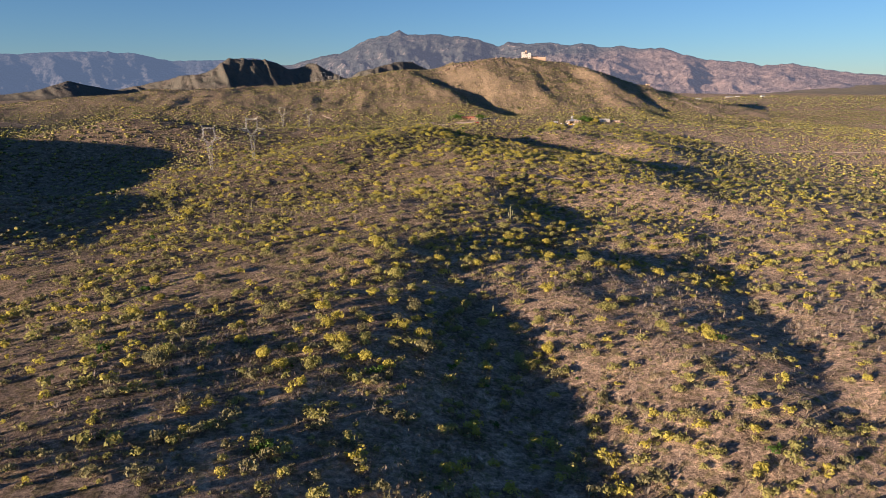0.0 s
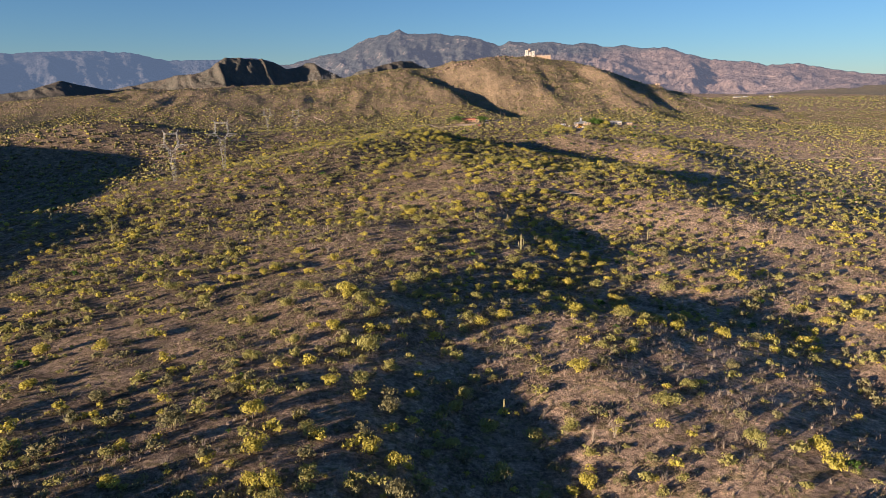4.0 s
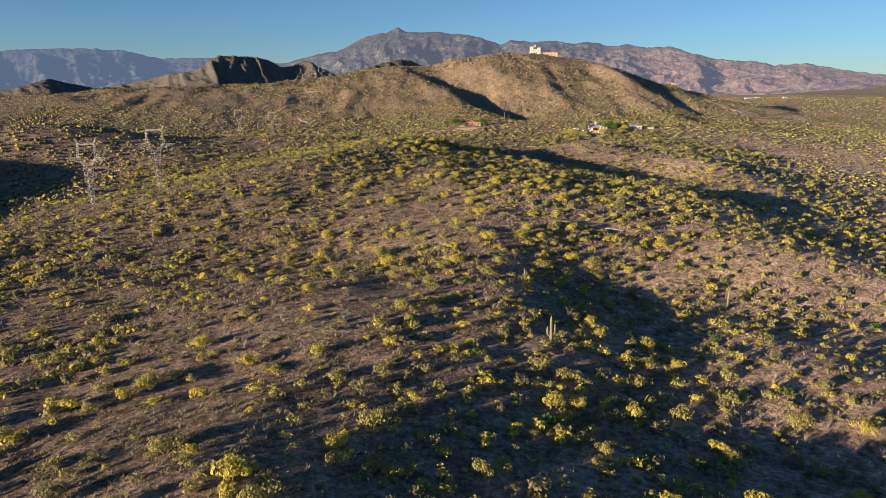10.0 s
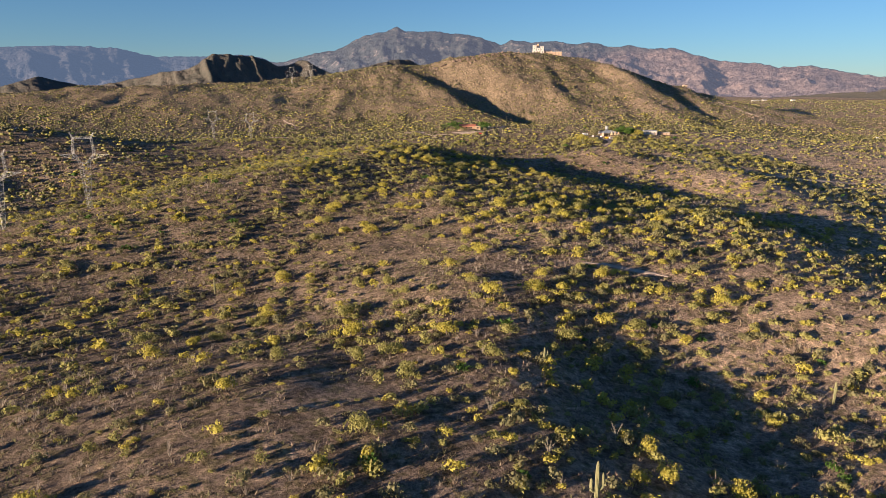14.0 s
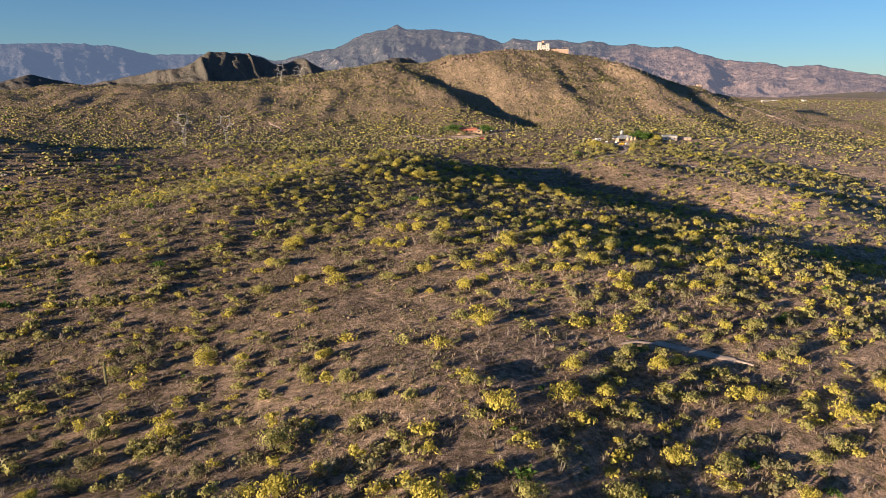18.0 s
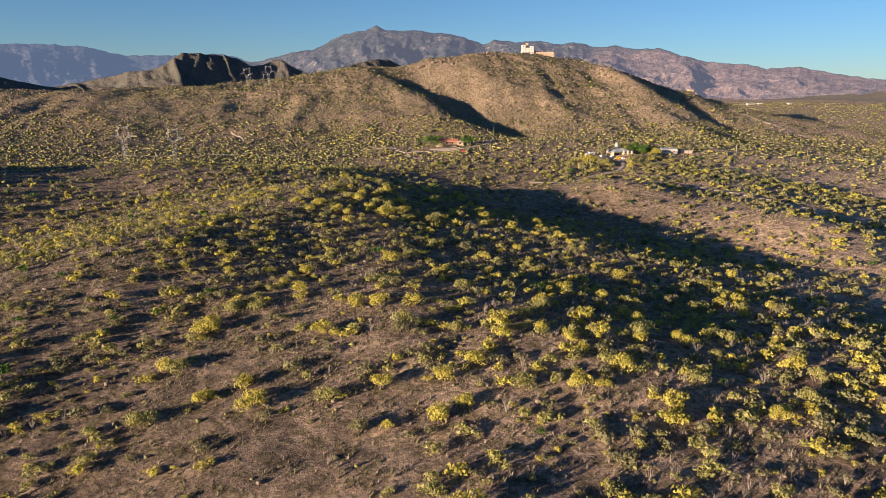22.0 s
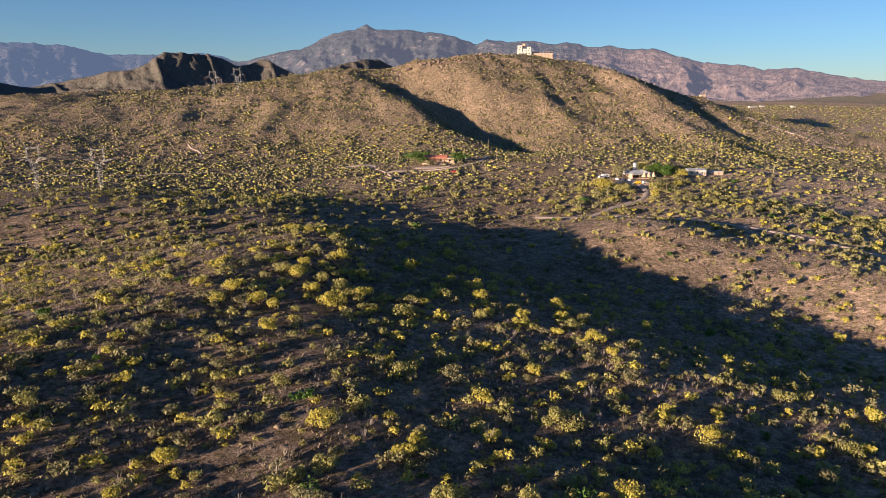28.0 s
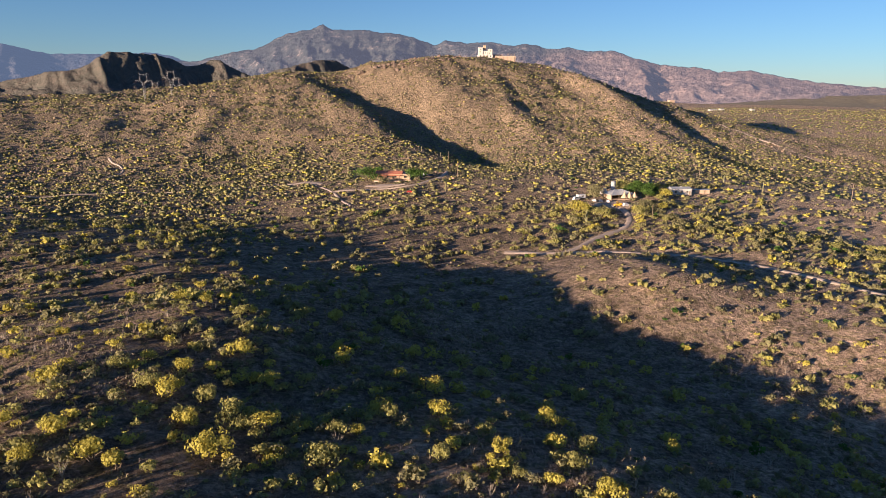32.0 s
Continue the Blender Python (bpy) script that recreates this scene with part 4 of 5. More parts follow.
brush = clear(spots_in(22000, -420, 560, 430, 960, 14, lambda x, y: np.clip(0.65 + 0.4 * fractal(x, y, 40, 3, 35), 0.1, 1)), 1.2)
scatter("valley_brush", "low straw and olive brush covering the valley floor", far_crowns, brush, 0.22 + 0.4 * rng.random(len(brush)) ** 2, MATS, np.maximum(patchy(brush), 1), True)
outer = spots_in(20000, -520, 620, -140, 560, 15, lambda x, y: np.where((x > -165) & (x < 245) & (y > 105), 0, 0.7), 3.2)
scatter("outer_scrub", "olive desert scrub on the slopes beside the ridge", hill_crowns, outer, rng.uniform(0.6, 1.3, len(outer)), MATS, patchy(outer), True)
low_crowns = [twigs(5, 0.58, 0.38, 400 + i, 0.085) for i in range(10)]
low = clear(spots_in(280000, -150, 230, 100, 700, 4, lambda x, y: np.clip((0.4 + 0.5 * fractal(x, y, 30, 3, 33) + 0.7 * fractal(x, y * 1.6, 7, 2, 34)) * np.where(np.abs(x - 30) < 95, np.where(x < 40, 1.35, 0.9), 0.55), 0.03, 1)), 0.6)
scatter("low_bushes", "low dry bushes and grass tufts on the slopes", low_crowns, low, 0.6 + 1.5 * rng.random(len(low)) ** 1.8, MATS, np.where(rng.random(len(low)) < np.clip(0.5 - (low[:, 0] - 30) / 300, 0.15, 0.75), 2, 4))



bare = clear(spots_in(21000, -110, 190, 100, 660, 6, lambda x, y: np.clip(0.25 + 0.6 * fractal(x, y, 45, 3, 38), 0.02, 0.8)), 1.2)
scatter("bare_shrubs", "leafless grey shrubs with pale twigs between the trees", [twigs(14, 0.9, 1.3, 500 + i) for i in range(8)], bare, 0.6 + 0.9 * rng.random(len(bare)) ** 1.5, [PALE], np.zeros(len(bare), int))

# ---- roads ----
TRACK = plain("pale_dirt_track", (0.41, 0.325, 0.26), 0.95, 0, 0.34, 0.5, 0.8)


def ribbon(width, line):
    """A dirt road draped on the land."""
    pts = []
    for (ax, ay), (bx, by) in zip(line, line[1:]):
        k = max(2, int(math.hypot(bx - ax, by - ay) / 3))
        pts += [(ax + (bx - ax) * i / k, ay + (by - ay) * i / k) for i in range(k)]
    p = np.array(pts + [line[-1]], float)
    for _ in range(6):
        p[1:-1] = (p[:-2] + 2 * p[1:-1] + p[2:]) / 4
    t = np.gradient(p, axis=0)
    t /= np.linalg.norm(t, axis=1)[:, None]
    side = np.stack([-t[:, 1], t[:, 0]], 1)
    u = np.linspace(-0.5, 0.5, 7)
    edge = 1 + 0.18 * ripple(p[:, 0], p[:, 1], 9, 51)
    if width > 5:
        edge = edge * np.sin(np.pi * np.linspace(0.06, 0.94, len(p))) ** 0.6 * (1 + 0.3 * ripple(p[:, 0], p[:, 1], 2.5, 52))
    q = p[:, None, :] + side[:, None, :] * (u[None, :, None] * width * edge[:, None, None])
    z = land(q[..., 0], q[..., 1]) + np.where(q[..., 1] < 600, 0.2, 0.4) - 0.5 * np.abs(u * 2) ** 4 - 0.06 * np.exp(-((np.abs(u) - 0.25) / 0.1) ** 2)
    n, k = q.shape[:2]
    i = (np.arange(n - 1)[:, None] * k + np.arange(k - 1)[None, :]).ravel()
    return mesh_of("road", np.concatenate([q, z[..., None]], 2).reshape(-1, 3), np.stack([i, i + k, i + k + 1, i + 1], 1), [TRACK], smooth=True)


for width, line in ROADS:
    tagged(new("road", ribbon(width, line)), "pale dirt track winding over the hillside", "road", kind="structure")

# ---- saguaros ----
CACTUS = plain("saguaro_skin", (0.19, 0.185, 0.095), 0.8, 0, 0.25, 3.0)


def column(path, r, ribs=12):
    """A ribbed cactus column along a path, with a rounded tip."""
    bm = bmesh.new()
    rows, n = [], len(path)
    for j, p in enumerate(path):
        f = j / (n - 1)
        rr = r * (0.82 + 0.3 * math.sin(math.pi * min(1, f * 1.05) ** 0.8)) * (1 if f < 0.86 else math.sqrt(max(0.02, 1 - ((f - 0.86) / 0.145) ** 2)))
        d = Vector(path[min(j + 1, n - 1)]) - Vector(path[max(j - 1, 0)])
        m = d.to_track_quat("Z", "Y").to_matrix()
        rows.append([bm.verts.new(Vector(p) + m @ Vector((rr * (1 if k % 2 else 0.8) * math.cos(math.pi * k / ribs), rr * (1 if k % 2 else 0.8) * math.sin(math.pi * k / ribs), 0))) for k in range(2 * ribs)])
    for a, b in zip(rows, rows[1:]):
        for k in range(2 * ribs):
            bm.faces.new((a[k], a[(k + 1) % (2 * ribs)], b[(k + 1) % (2 * ribs)], b[k]))
    bm.faces.new(rows[-1])
    return bm


def saguaro(x, y, high, arms, turn=0.0, label="tall green ribbed saguaro cactus on the slope"):
    ob = thing("saguaro", label, "cactus", x, y, None, turn, "saguaros on the hills")
    r = 0.3 * (high / 7) ** 0.6
    part("stem", column([(0, 0, high * (j / 11) - 0.2) for j in range(12)], r), CACTUS, ob)
    for a, at, up in arms:
        c, s = math.cos(a), math.sin(a)
        o = 3.0 * r
        path = [(c * r * 0.5, s * r * 0.5, high * at), (c * o * 0.6, s * o * 0.6, high * at - 0.05), (c * o, s * o, high * at + 0.3)]
        path += [(c * o, s * o, high * at + 0.3 + up * (j + 1) / 6) for j in range(6)]
        part("arm", column(path, r * 0.72, 9), CACTUS, ob)
    return ob


saguaro(52.5, 310, 7.6, ((0.2, 0.36, 2.3), (3.3, 0.33, 1.9)), 0, "tall two-armed saguaro cactus beside flowering trees")
for x, y, high, arms in ((-33, 427, 5.5, ()), (-81, 376, 5.0, ((1.0, 0.45, 1.0),)), (-130, 390, 6.0, ()), (-162, 399, 6.5, ((0.4, 0.5, 1.2),)), (28, 194, 4.0, ()), (117, 351, 5.5, ()), (55, 358, 4.5, ((2.8, 0.5, 0.8),)),
                         (187, 813, 7.5, ((0.2, 0.6, 1.5), (3.4, 0.55, 1.2))), (-226, 560, 7.0, ()), (-218, 575, 6.5, ()), (-250, 520, 7.0, ((0.5, 0.5, 1.2),)), (130, 905, 6.0, ()), (330, 880, 7.5, ()), (318, 905, 6.5, ())):
    saguaro(x, y, high, arms, (x * 37 + y * 11) % 360)
sag_rng = random.Random(12)
for k in range(22):
    f = sag_rng.random()
    saguaro(342 + 85 * f + sag_rng.uniform(2, 22), 1345 - 215 * f, sag_rng.uniform(3.5, 5.5), ((sag_rng.uniform(0, 6), 0.5, 1.2),) if k % 3 == 0 else (), 40 * k, "distant saguaro cactus standing on the shaded rib")
for k in range(9):
    f = sag_rng.random()
    saguaro(15 + 130 * f + sag_rng.uniform(-6, 8), 1300 - 250 * f, sag_rng.uniform(3, 5), (), 40 * k, "distant saguaro cactus on the hill spur")

# ---- ocotillos ----
STICK = plain("grey_thorny_stick", (0.27, 0.24, 0.19), 0.9)


def wand(seed, high):
    r = random.Random(seed)
    bm = bmesh.new()
    p, q = Vector((0, 0, -0.1)), Vector((r.uniform(0.25, 0.5) * high * 0.4, 0, high * 0.5))
    bar(bm, p, q, 0.035, 4, 0.03)
    bar(bm, q, q + Vector((r.uniform(0.3, 0.6) * high * 0.5, 0, high * 0.45)), 0.03, 4, 0.012)
    me = bpy.data.meshes.new("cane")
    bm.to_mesh(me)
    bm.free()
    me.materials.append(STICK)
    return me


WANDS = [wand(k, 2.4 + 0.3 * k) for k in range(5)]
oc_rng = random.Random(9)
for x, y in ((62, 330), (70, 338), (48, 322), (75, 318), (90, 325), (40, 335), (66, 470), (92, 470), (105, 476), (112, 462), (84, 482), (60, 455), (20, 380), (-20, 310), (5, 230), (25, 170), (48, 182), (110, 520), (70, 540), (35, 530), (128, 505), (20, 590), (60, 600), (95, 560)):
    ob = thing("ocotillo", "grey leafless ocotillo with long wand-like canes", "shrub", x, y, None, 0, "ocotillos on the slope")
    for k in range(9):
        c = part("cane", WANDS[oc_rng.randrange(5)], None, ob)
        c.matrix_basis = pose(0, 0, 0, 0, 0, 40 * k + oc_rng.uniform(-15, 15))

# ---- rocks ----
ROCK = plain("weathered_rock", (0.21, 0.16, 0.135), 0.95, 0, 0.35, 0.7, 0.6)


CRAG = plain("dark_brown_crag", (0.15, 0.108, 0.085), 0.95, 0, 0.4, 0.3, 0.8)


def boulder(seed, flat=0.7, mat=ROCK, rough=0.45):
    r = random.Random(seed)
    bm = bmesh.new()
    bmesh.ops.create_icosphere(bm, subdivisions=2, radius=1.0)
    facets = [(Vector((r.gauss(0, 1), r.gauss(0, 1), r.gauss(0, 1))).normalized(), r.uniform(0.55, 0.85)) for _ in range(7)]
    for v in bm.verts:
        n = noise.noise(v.co * 1.1 + Vector((seed * 7.3, 0, 0)))
        v.co = v.co * (1 + rough * n) + Vector((r.uniform(-0.06, 0.06),) * 3)
        for way, cut in facets:                     # split faces
            v.co -= way * max(0.0, v.co.dot(way) - cut)
        v.co.z *= flat
    me = bpy.data.meshes.new("rock")
    bm.to_mesh(me)
    bm.free()
    me.materials.append(mat)
    return me


ROCKS = [boulder(k) for k in range(7)]
CRAGS = [boulder(20 + k, 1.0, CRAG, 0.9) for k in range(7)]
rk = random.Random(3)


def outcrop(x, y, spread, count, size, label="pale weathered rock of an outcrop", shapes=ROCKS):
    for _ in range(count):
        a, b = rk.gauss(x, spread), rk.gauss(y, spread * 0.6)
        ob = new("rock", shapes[rk.randrange(7)])
        s = size * rk.uniform(0.4, 1.2)
        ob.matrix_world = pose(a, b, float(land(a, b)) + 0.1 * s, rk.uniform(-20, 20), rk.uniform(-20, 20), rk.uniform(0, 360)) @ Matrix.Diagonal((s, s * rk.uniform(0.7, 1.2), s * rk.uniform(0.5, 1.0), 1))
        tagged(ob, label, "rock", "rocks of the outcrops")


outcrop(56, 240, 7, 14, 0.9)
outcrop(75, 243, 6, 10, 0.8)
outcrop(72, 300, 4, 14, 0.8)
outcrop(66, 418, 5, 8, 0.6)
outcrop(-40, 180, 8, 16, 0.6)
outcrop(130, 168, 10, 16, 0.9)
outcrop(-60, 690, 6, 8, 1.1)
for x, y, n, s in ((214, 1362, 22, 2.6), (128, 1330, 24, 3.0), (95, 1322, 14, 2.8), (170, 1345, 18, 2.6), (235, 1366, 8, 2.2), (150, 1310, 16, 2.8), (190, 1330, 16, 2.4)):
    outcrop(x, y, 10, n, s, "dark brown crag of bare rock on the hill crest", CRAGS)

# ---- power line ----
STEEL = plain("galvanised_steel", (0.36, 0.36, 0.35), 0.6, 0.1, 0.08, 0.5)
CABLE = plain("weathered_cable", (0.30, 0.30, 0.30), 0.5, 0.6, 0.05)
GLASSY = plain("brown_insulator", (0.16, 0.10, 0.07), 0.35)


def lattice(bm, foot, head, w0, w1, steps, r=0.06):
    """A four-sided braced mast from foot to head."""
    def ring(f):
        c = Vector(foot).lerp(Vector(head), f)
        w = (w0 + (w1 - w0) * f) / 2
        return [c + Vector((sx * w, sy * w, 0)) for sx, sy in ((-1, -1), (1, -1), (1, 1), (-1, 1))]
    old = ring(0)
    for k in range(steps):
        cur = ring((k + 1) / steps)
        for i in range(4):
            bar(bm, old[i], cur[i], r, 3)
            bar(bm, old[i], cur[(i + 1) % 4] if k % 2 else cur[i - 1], r * 0.6, 3)
            bar(bm, cur[i], cur[(i + 1) % 4], r * 0.55, 3)
        old = cur
    return bm


def pylon():
    """A slim-footed lattice pylon with a wide crossarm and two raised horns."""
    ob = thing("power_pylon", "tall grey steel lattice power pylon with a wide crossarm", "pylon", 0, 0, -500, 0, "pylons of the power line")
    part("mast", lattice(bmesh.new(), (0, 0, 0), (0, 0, 21), 1.3, 3.6, 12, 0.065), STEEL, ob)
    for s in (-1, 1):
        part("lower_horn", lattice(bmesh.new(), (s * 1.5, 0, 21), (s * 4.6, 0, 25), 1.3, 1.0, 3, 0.055), STEEL, ob)
        part("upper_horn", lattice(bmesh.new(), (s * 4.6, 0, 25), (s * 4.0, 0, 32.4), 1.0, 0.7, 4, 0.055), STEEL, ob)
        part("peak", lattice(bmesh.new(), (s * 4.0, 0, 32.4), (s * 5.2, 0, 34.4), 0.7, 0.2, 2, 0.045), STEEL, ob)
        bm = bmesh.new()
        for yy in (-0.55, 0.55):
            bar(bm, (s * 1.8, yy, 22.0), (s * 10.8, 0, 24.6), 0.06, 4)
            bar(bm, (s * 4.4, yy, 25.0), (s * 10.8, 0, 24.6), 0.06, 4)
            for k in range(5):
                f = 0.3 + 0.14 * k
                bar(bm, (s * (1.8 + 9.0 * f), yy * (1 - f), 22.0 + 2.6 * f), (s * (4.4 + 6.4 * f), yy * (1 - f), 25.0 - 0.4 * f), 0.04, 3)
        part("crossarm", bm, STEEL, ob)
    bm = bmesh.new()
    for yy in (-0.4, 0.4):
        bar(bm, (-4.2, yy, 32.4), (4.2, yy, 32.4), 0.06, 4)
        for k in range(8):
            bar(bm, (-4.0 + k, yy, 32.4), (-3.5 + k, yy, 31.6), 0.04, 3)
            bar(bm, (-3.5 + k, yy, 31.6), (-3.0 + k, yy, 32.4), 0.04, 3)
        bar(bm, (-4.0, yy, 31.6), (4.0, yy, 31.6), 0.05, 4)
    part("top_beam", bm, STEEL, ob)
    for xx in (-10.5, 0, 10.5):
        for s in (-1, 1):
            bm = bmesh.new()
            for k in range(8):
                bar(bm, (xx + s * (1.6 - 0.2 * k), 0, 24.0 - 0.42 * k), (xx + s * (1.6 - 0.2 * (k + 1)), 0, 24.0 - 0.42 * (k + 1)), 0.12, 6, 0.06)
            part("insulator", bm, GLASSY, ob, "brown insulator string")
    return ob


mother = pylon()
LINES = (((-134, 499), (-135, 829), (-127, 1246), (-158, 1425)), ((-107, 516), (-106, 842), (-100, 1246), (-132, 1425)))
for line in LINES:
    for x, y in line:
        tall = 0.94 if y < 600 else 0.76
        copy_thing(mother, pose(x, y, float(land(x, y)) - 0.3, 0, 0, 0) @ Matrix.Diagonal((tall, tall, tall, 1)))
    span = ((line[0][0] - 2, line[0][1] - 330),) + line
    for (ax, ay), (bx, by) in zip(span, span[1:]):
        for off, high, r in ((-10.5, 20.6, 0.035), (0, 20.6, 0.035), (10.5, 20.6, 0.035), (-6, 33, 0.02), (6, 33, 0.02)):
            cu = bpy.data.curves.new("power_cable", "CURVE")
            cu.dimensions, cu.bevel_depth, cu.bevel_resolution = "3D", r, 0
            sp = cu.splines.new("POLY")
            sp.points.add(16)
            za, zb = float(land(ax, ay)) + high * (0.94 if ay < 600 else 0.76), float(land(bx, by)) + high * (0.94 if by < 600 else 0.76)
            for k, p in enumerate(sp.points):
                f = k / 16
                p.co = (ax + (bx - ax) * f + off * 0.85, ay + (by - ay) * f, za + (zb - za) * f - 36 * f * (1 - f), 1)
            cu.materials.append(CABLE)
            tagged(new("power_cable", cu), "thin sagging power cable between pylons", "cable", "cables of the power line")
for o in (*mother.children_recursive, mother):
    bpy.data.objects.remove(o)

# ---- building materials ----
WHITE = plain("white_plaster", (0.47, 0.44, 0.41), 0.85, 0, 0.06, 0.5)
ADOBE = plain("adobe_plaster", (0.42, 0.29, 0.20), 0.9, 0, 0.12, 0.5)
BEIGE = plain("beige_masonry", (0.42, 0.31, 0.23), 0.9, 0, 0.15, 0.6)
TERRA = plain("terracotta_roof", (0.48, 0.17, 0.10), 0.8, 0, 0.2, 0.8)
TIN = plain("pale_metal_roof", (0.42, 0.43, 0.43), 0.5, 0.2, 0.1, 0.4)
SAIL = plain("sand_canvas", (0.50, 0.37, 0.24), 0.85, 0, 0.06, 0.6)
PANE = plain("dark_window_glass", (0.03, 0.035, 0.04), 0.12)
WOOD = plain("grey_wood", (0.24, 0.18, 0.13), 0.85, 0, 0.2, 1.0)
SOLAR = plain("solar_glass", (0.05, 0.07, 0.14), 0.2)
RUBBER = plain("black_rubber", (0.02, 0.02, 0.02), 0.9)
CARWHITE = plain("white_car_paint", (0.6, 0.6, 0.6), 0.3)
CARDARK = plain("dark_car_paint", (0.05, 0.06, 0.09), 0.3)
CARRED = plain("red_car_paint", (0.33, 0.025, 0.02), 0.35)
MACHINE = plain("yellow_machine_paint", (0.70, 0.42, 0.03), 0.45)


def window(parent, x, y, z, w, h, face=-1):
    win = part("window", block(x, y, z, w, 0.16, h, 0.02), WOOD, parent)
    part("pane", block(x, y + face * 0.07, z + 0.1, w - 0.24, 0.06, h - 0.2, 0.0), PANE, win)


def door(parent, x, y, z, w=1.0, h=2.1):
    d = part("door", block(x, y, z, w, 0.12, h, 0.02), WOOD, parent)
    part("handle", block(x + w * 0.35, y - 0.08, z + 1.0, 0.05, 0.06, 0.16, 0.0), STEEL, d)


def gable(x, y, z, w, d, rise, over=0.5, thick_=0.2):
    """A low double-pitched roof whose ridge runs along x."""
    bm = bmesh.new()
    a, b = w / 2 + over, d / 2 + over
    v = [bm.verts.new(p) for p in ((x - a, y - b, z), (x + a, y - b, z), (x + a, y, z + rise), (x - a, y, z + rise), (x - a, y + b, z), (x + a, y + b, z),
                                   (x - a, y - b, z - thick_), (x + a, y - b, z - thick_), (x - a, y + b, z - thick_), (x + a, y + b, z - thick_))]
    for f in ((0, 1, 2, 3), (3, 2, 5, 4), (6, 7, 1, 0), (4, 5, 9, 8), (0, 3, 4, 8, 6), (7, 9, 5, 2, 1), (6, 8, 9, 7)):
        bm.faces.new([v[i] for i in f])
    bmesh.ops.recalc_face_normals(bm, faces=bm.faces)
    return bm


def red_house():
    ob = thing("ranch_house", "low adobe ranch house with a terracotta roof and shaded porch", "house", 103, 958, float(land(103, 955)) - 0.2, -12)
    ob.scale = (1.25, 1.2, 1.2)
    part("foundation", block(0, 0, -2.2, 19.5, 10.5, 2.4), BEIGE, ob)
    part("wall", block(-2.5, 0.5, 0.2, 13.5, 8.0, 3.0), ADOBE, ob)
    wing = part("wing", block(6.6, 0.8, 0.2, 4.6, 8.6, 2.7), ADOBE, ob, "tan plastered side wing")
    part("parapet", block(6.6, 0.8, 2.9, 4.8, 8.8, 0.35), BEIGE, wing)
    roof = part("roof", gable(-2.5, 0.5, 3.3, 13.5, 8.0, 1.3, 0.6), TERRA, ob, "terracotta red low-pitched roof")
    part("chimney", block(0.5, 2.0, 3.9, 0.9, 0.9, 1.3), ADOBE, roof)
    part("porch_roof", block(-2.5, -4.9, 2.6, 13.5, 3.0, 0.2), TERRA, ob, "red porch roof")
    for k in range(5):
        part("porch_post", block(-8.8 + 3.15 * k, -6.1, 0.1, 0.22, 0.22, 2.5, 0.0), WOOD, ob)
    for k in range(3):
        window(ob, -7 + 4 * k, -3.55, 1.1, 1.5, 1.3)
    door(ob, -0.2, -3.55, 0.2)
    window(ob, 6.6, -3.55, 1.1, 1.6, 1.2)
    for k in range(3):
        p = part("solar_panel", block(5.4 + 1.25 * k, 2.4, 3.35, 1.1, 2.0, 0.06, 0.0), SOLAR, ob, "dark blue solar panel")
        p.rotation_euler = (radians(4), 0, 0)
    part("terrace", block(-2.5, -7.2, -1.2, 15, 4.2, 1.3), BEIGE, ob)


def tent_house():
    ob = thing("workshop", "open workshop with a grey metal hip roof and canvas sails", "building", 226, 864, float(land(226, 862)), 8)
    part("floor_slab", block(0, 0, -0.8, 15, 11, 0.95), BEIGE, ob)
    part("back_wall", block(0, 4.6, 0.1, 14, 0.3, 2.8), BEIGE, ob)
    part("side_wall", block(-6.8, 0.5, 0.1, 0.3, 8, 2.8), BEIGE, ob)
    bm = bmesh.new()
    lo = [bm.verts.new(p) for p in ((-8.2, -5.4, 2.9), (8.2, -5.4, 2.9), (8.2, 5.6, 2.9), (-8.2, 5.6, 2.9))]
    hi = [bm.verts.new(p) for p in ((-2.4, 0.3, 5.2), (2.4, 0.3, 5.2))]
    und = [bm.verts.new((v.co.x, v.co.y, 2.72)) for v in lo]
    for f in ((lo[0], lo[1], hi[1], hi[0]), (lo[1], lo[2], hi[1]), (lo[2], lo[3], hi[0], hi[1]), (lo[3], lo[0], hi[0]), tuple(und[::-1])):
        bm.faces.new(f)
    for k in range(4):
        bm.faces.new((und[k], und[(k + 1) % 4], lo[(k + 1) % 4], lo[k]))
    roof = part("roof", bm, TIN, ob, "grey metal hip roof")
    for k in range(9):
        part("roof_seam", bar(bmesh.new(), (-7 + 1.75 * k, -5.35, 2.96), (-2.0 + 0.5 * k, 0.2, 5.22), 0.05, 3), TIN, roof)
    for k, xx in enumerate((-7.6, -2.6, 2.6, 7.6)):
        part("roof_post", block(xx, -5.0, 0.0, 0.2, 0.2, 2.8, 0.0), WOOD, ob)
    for k, xx in enumerate((0.2, 3.6, 7.0)):
        bm = bmesh.new()
        n, foot = 10, []
        apex = bm.verts.new((xx, -6.0, 5.0 - 0.25 * k))
        mid_ring = []
        for j in range(n):
            a = 2 * math.pi * j / n
            mid_ring.append(bm.verts.new((xx + 0.75 * math.cos(a), -6.0 + 0.75 * math.sin(a), 2.9)))
            foot.append(bm.verts.new((xx + 2.1 * math.cos(a), -6.0 + 2.0 * math.sin(a), 1.0 + 0.25 * (j % 2))))
        for j in range(n):
            i = (j + 1) % n
            bm.faces.new((apex, mid_ring[j], mid_ring[i]))
            bm.faces.new((mid_ring[j], foot[j], foot[i], mid_ring[i]))
        sail = part("canvas_sail", bm, SAIL, ob, "sand-coloured peaked canvas sail")
        part("mast", bar(bmesh.new(), (xx, -6.0, -0.2), (xx, -6.0, 5.0 - 0.25 * k), 0.07, 6), WOOD, sail)


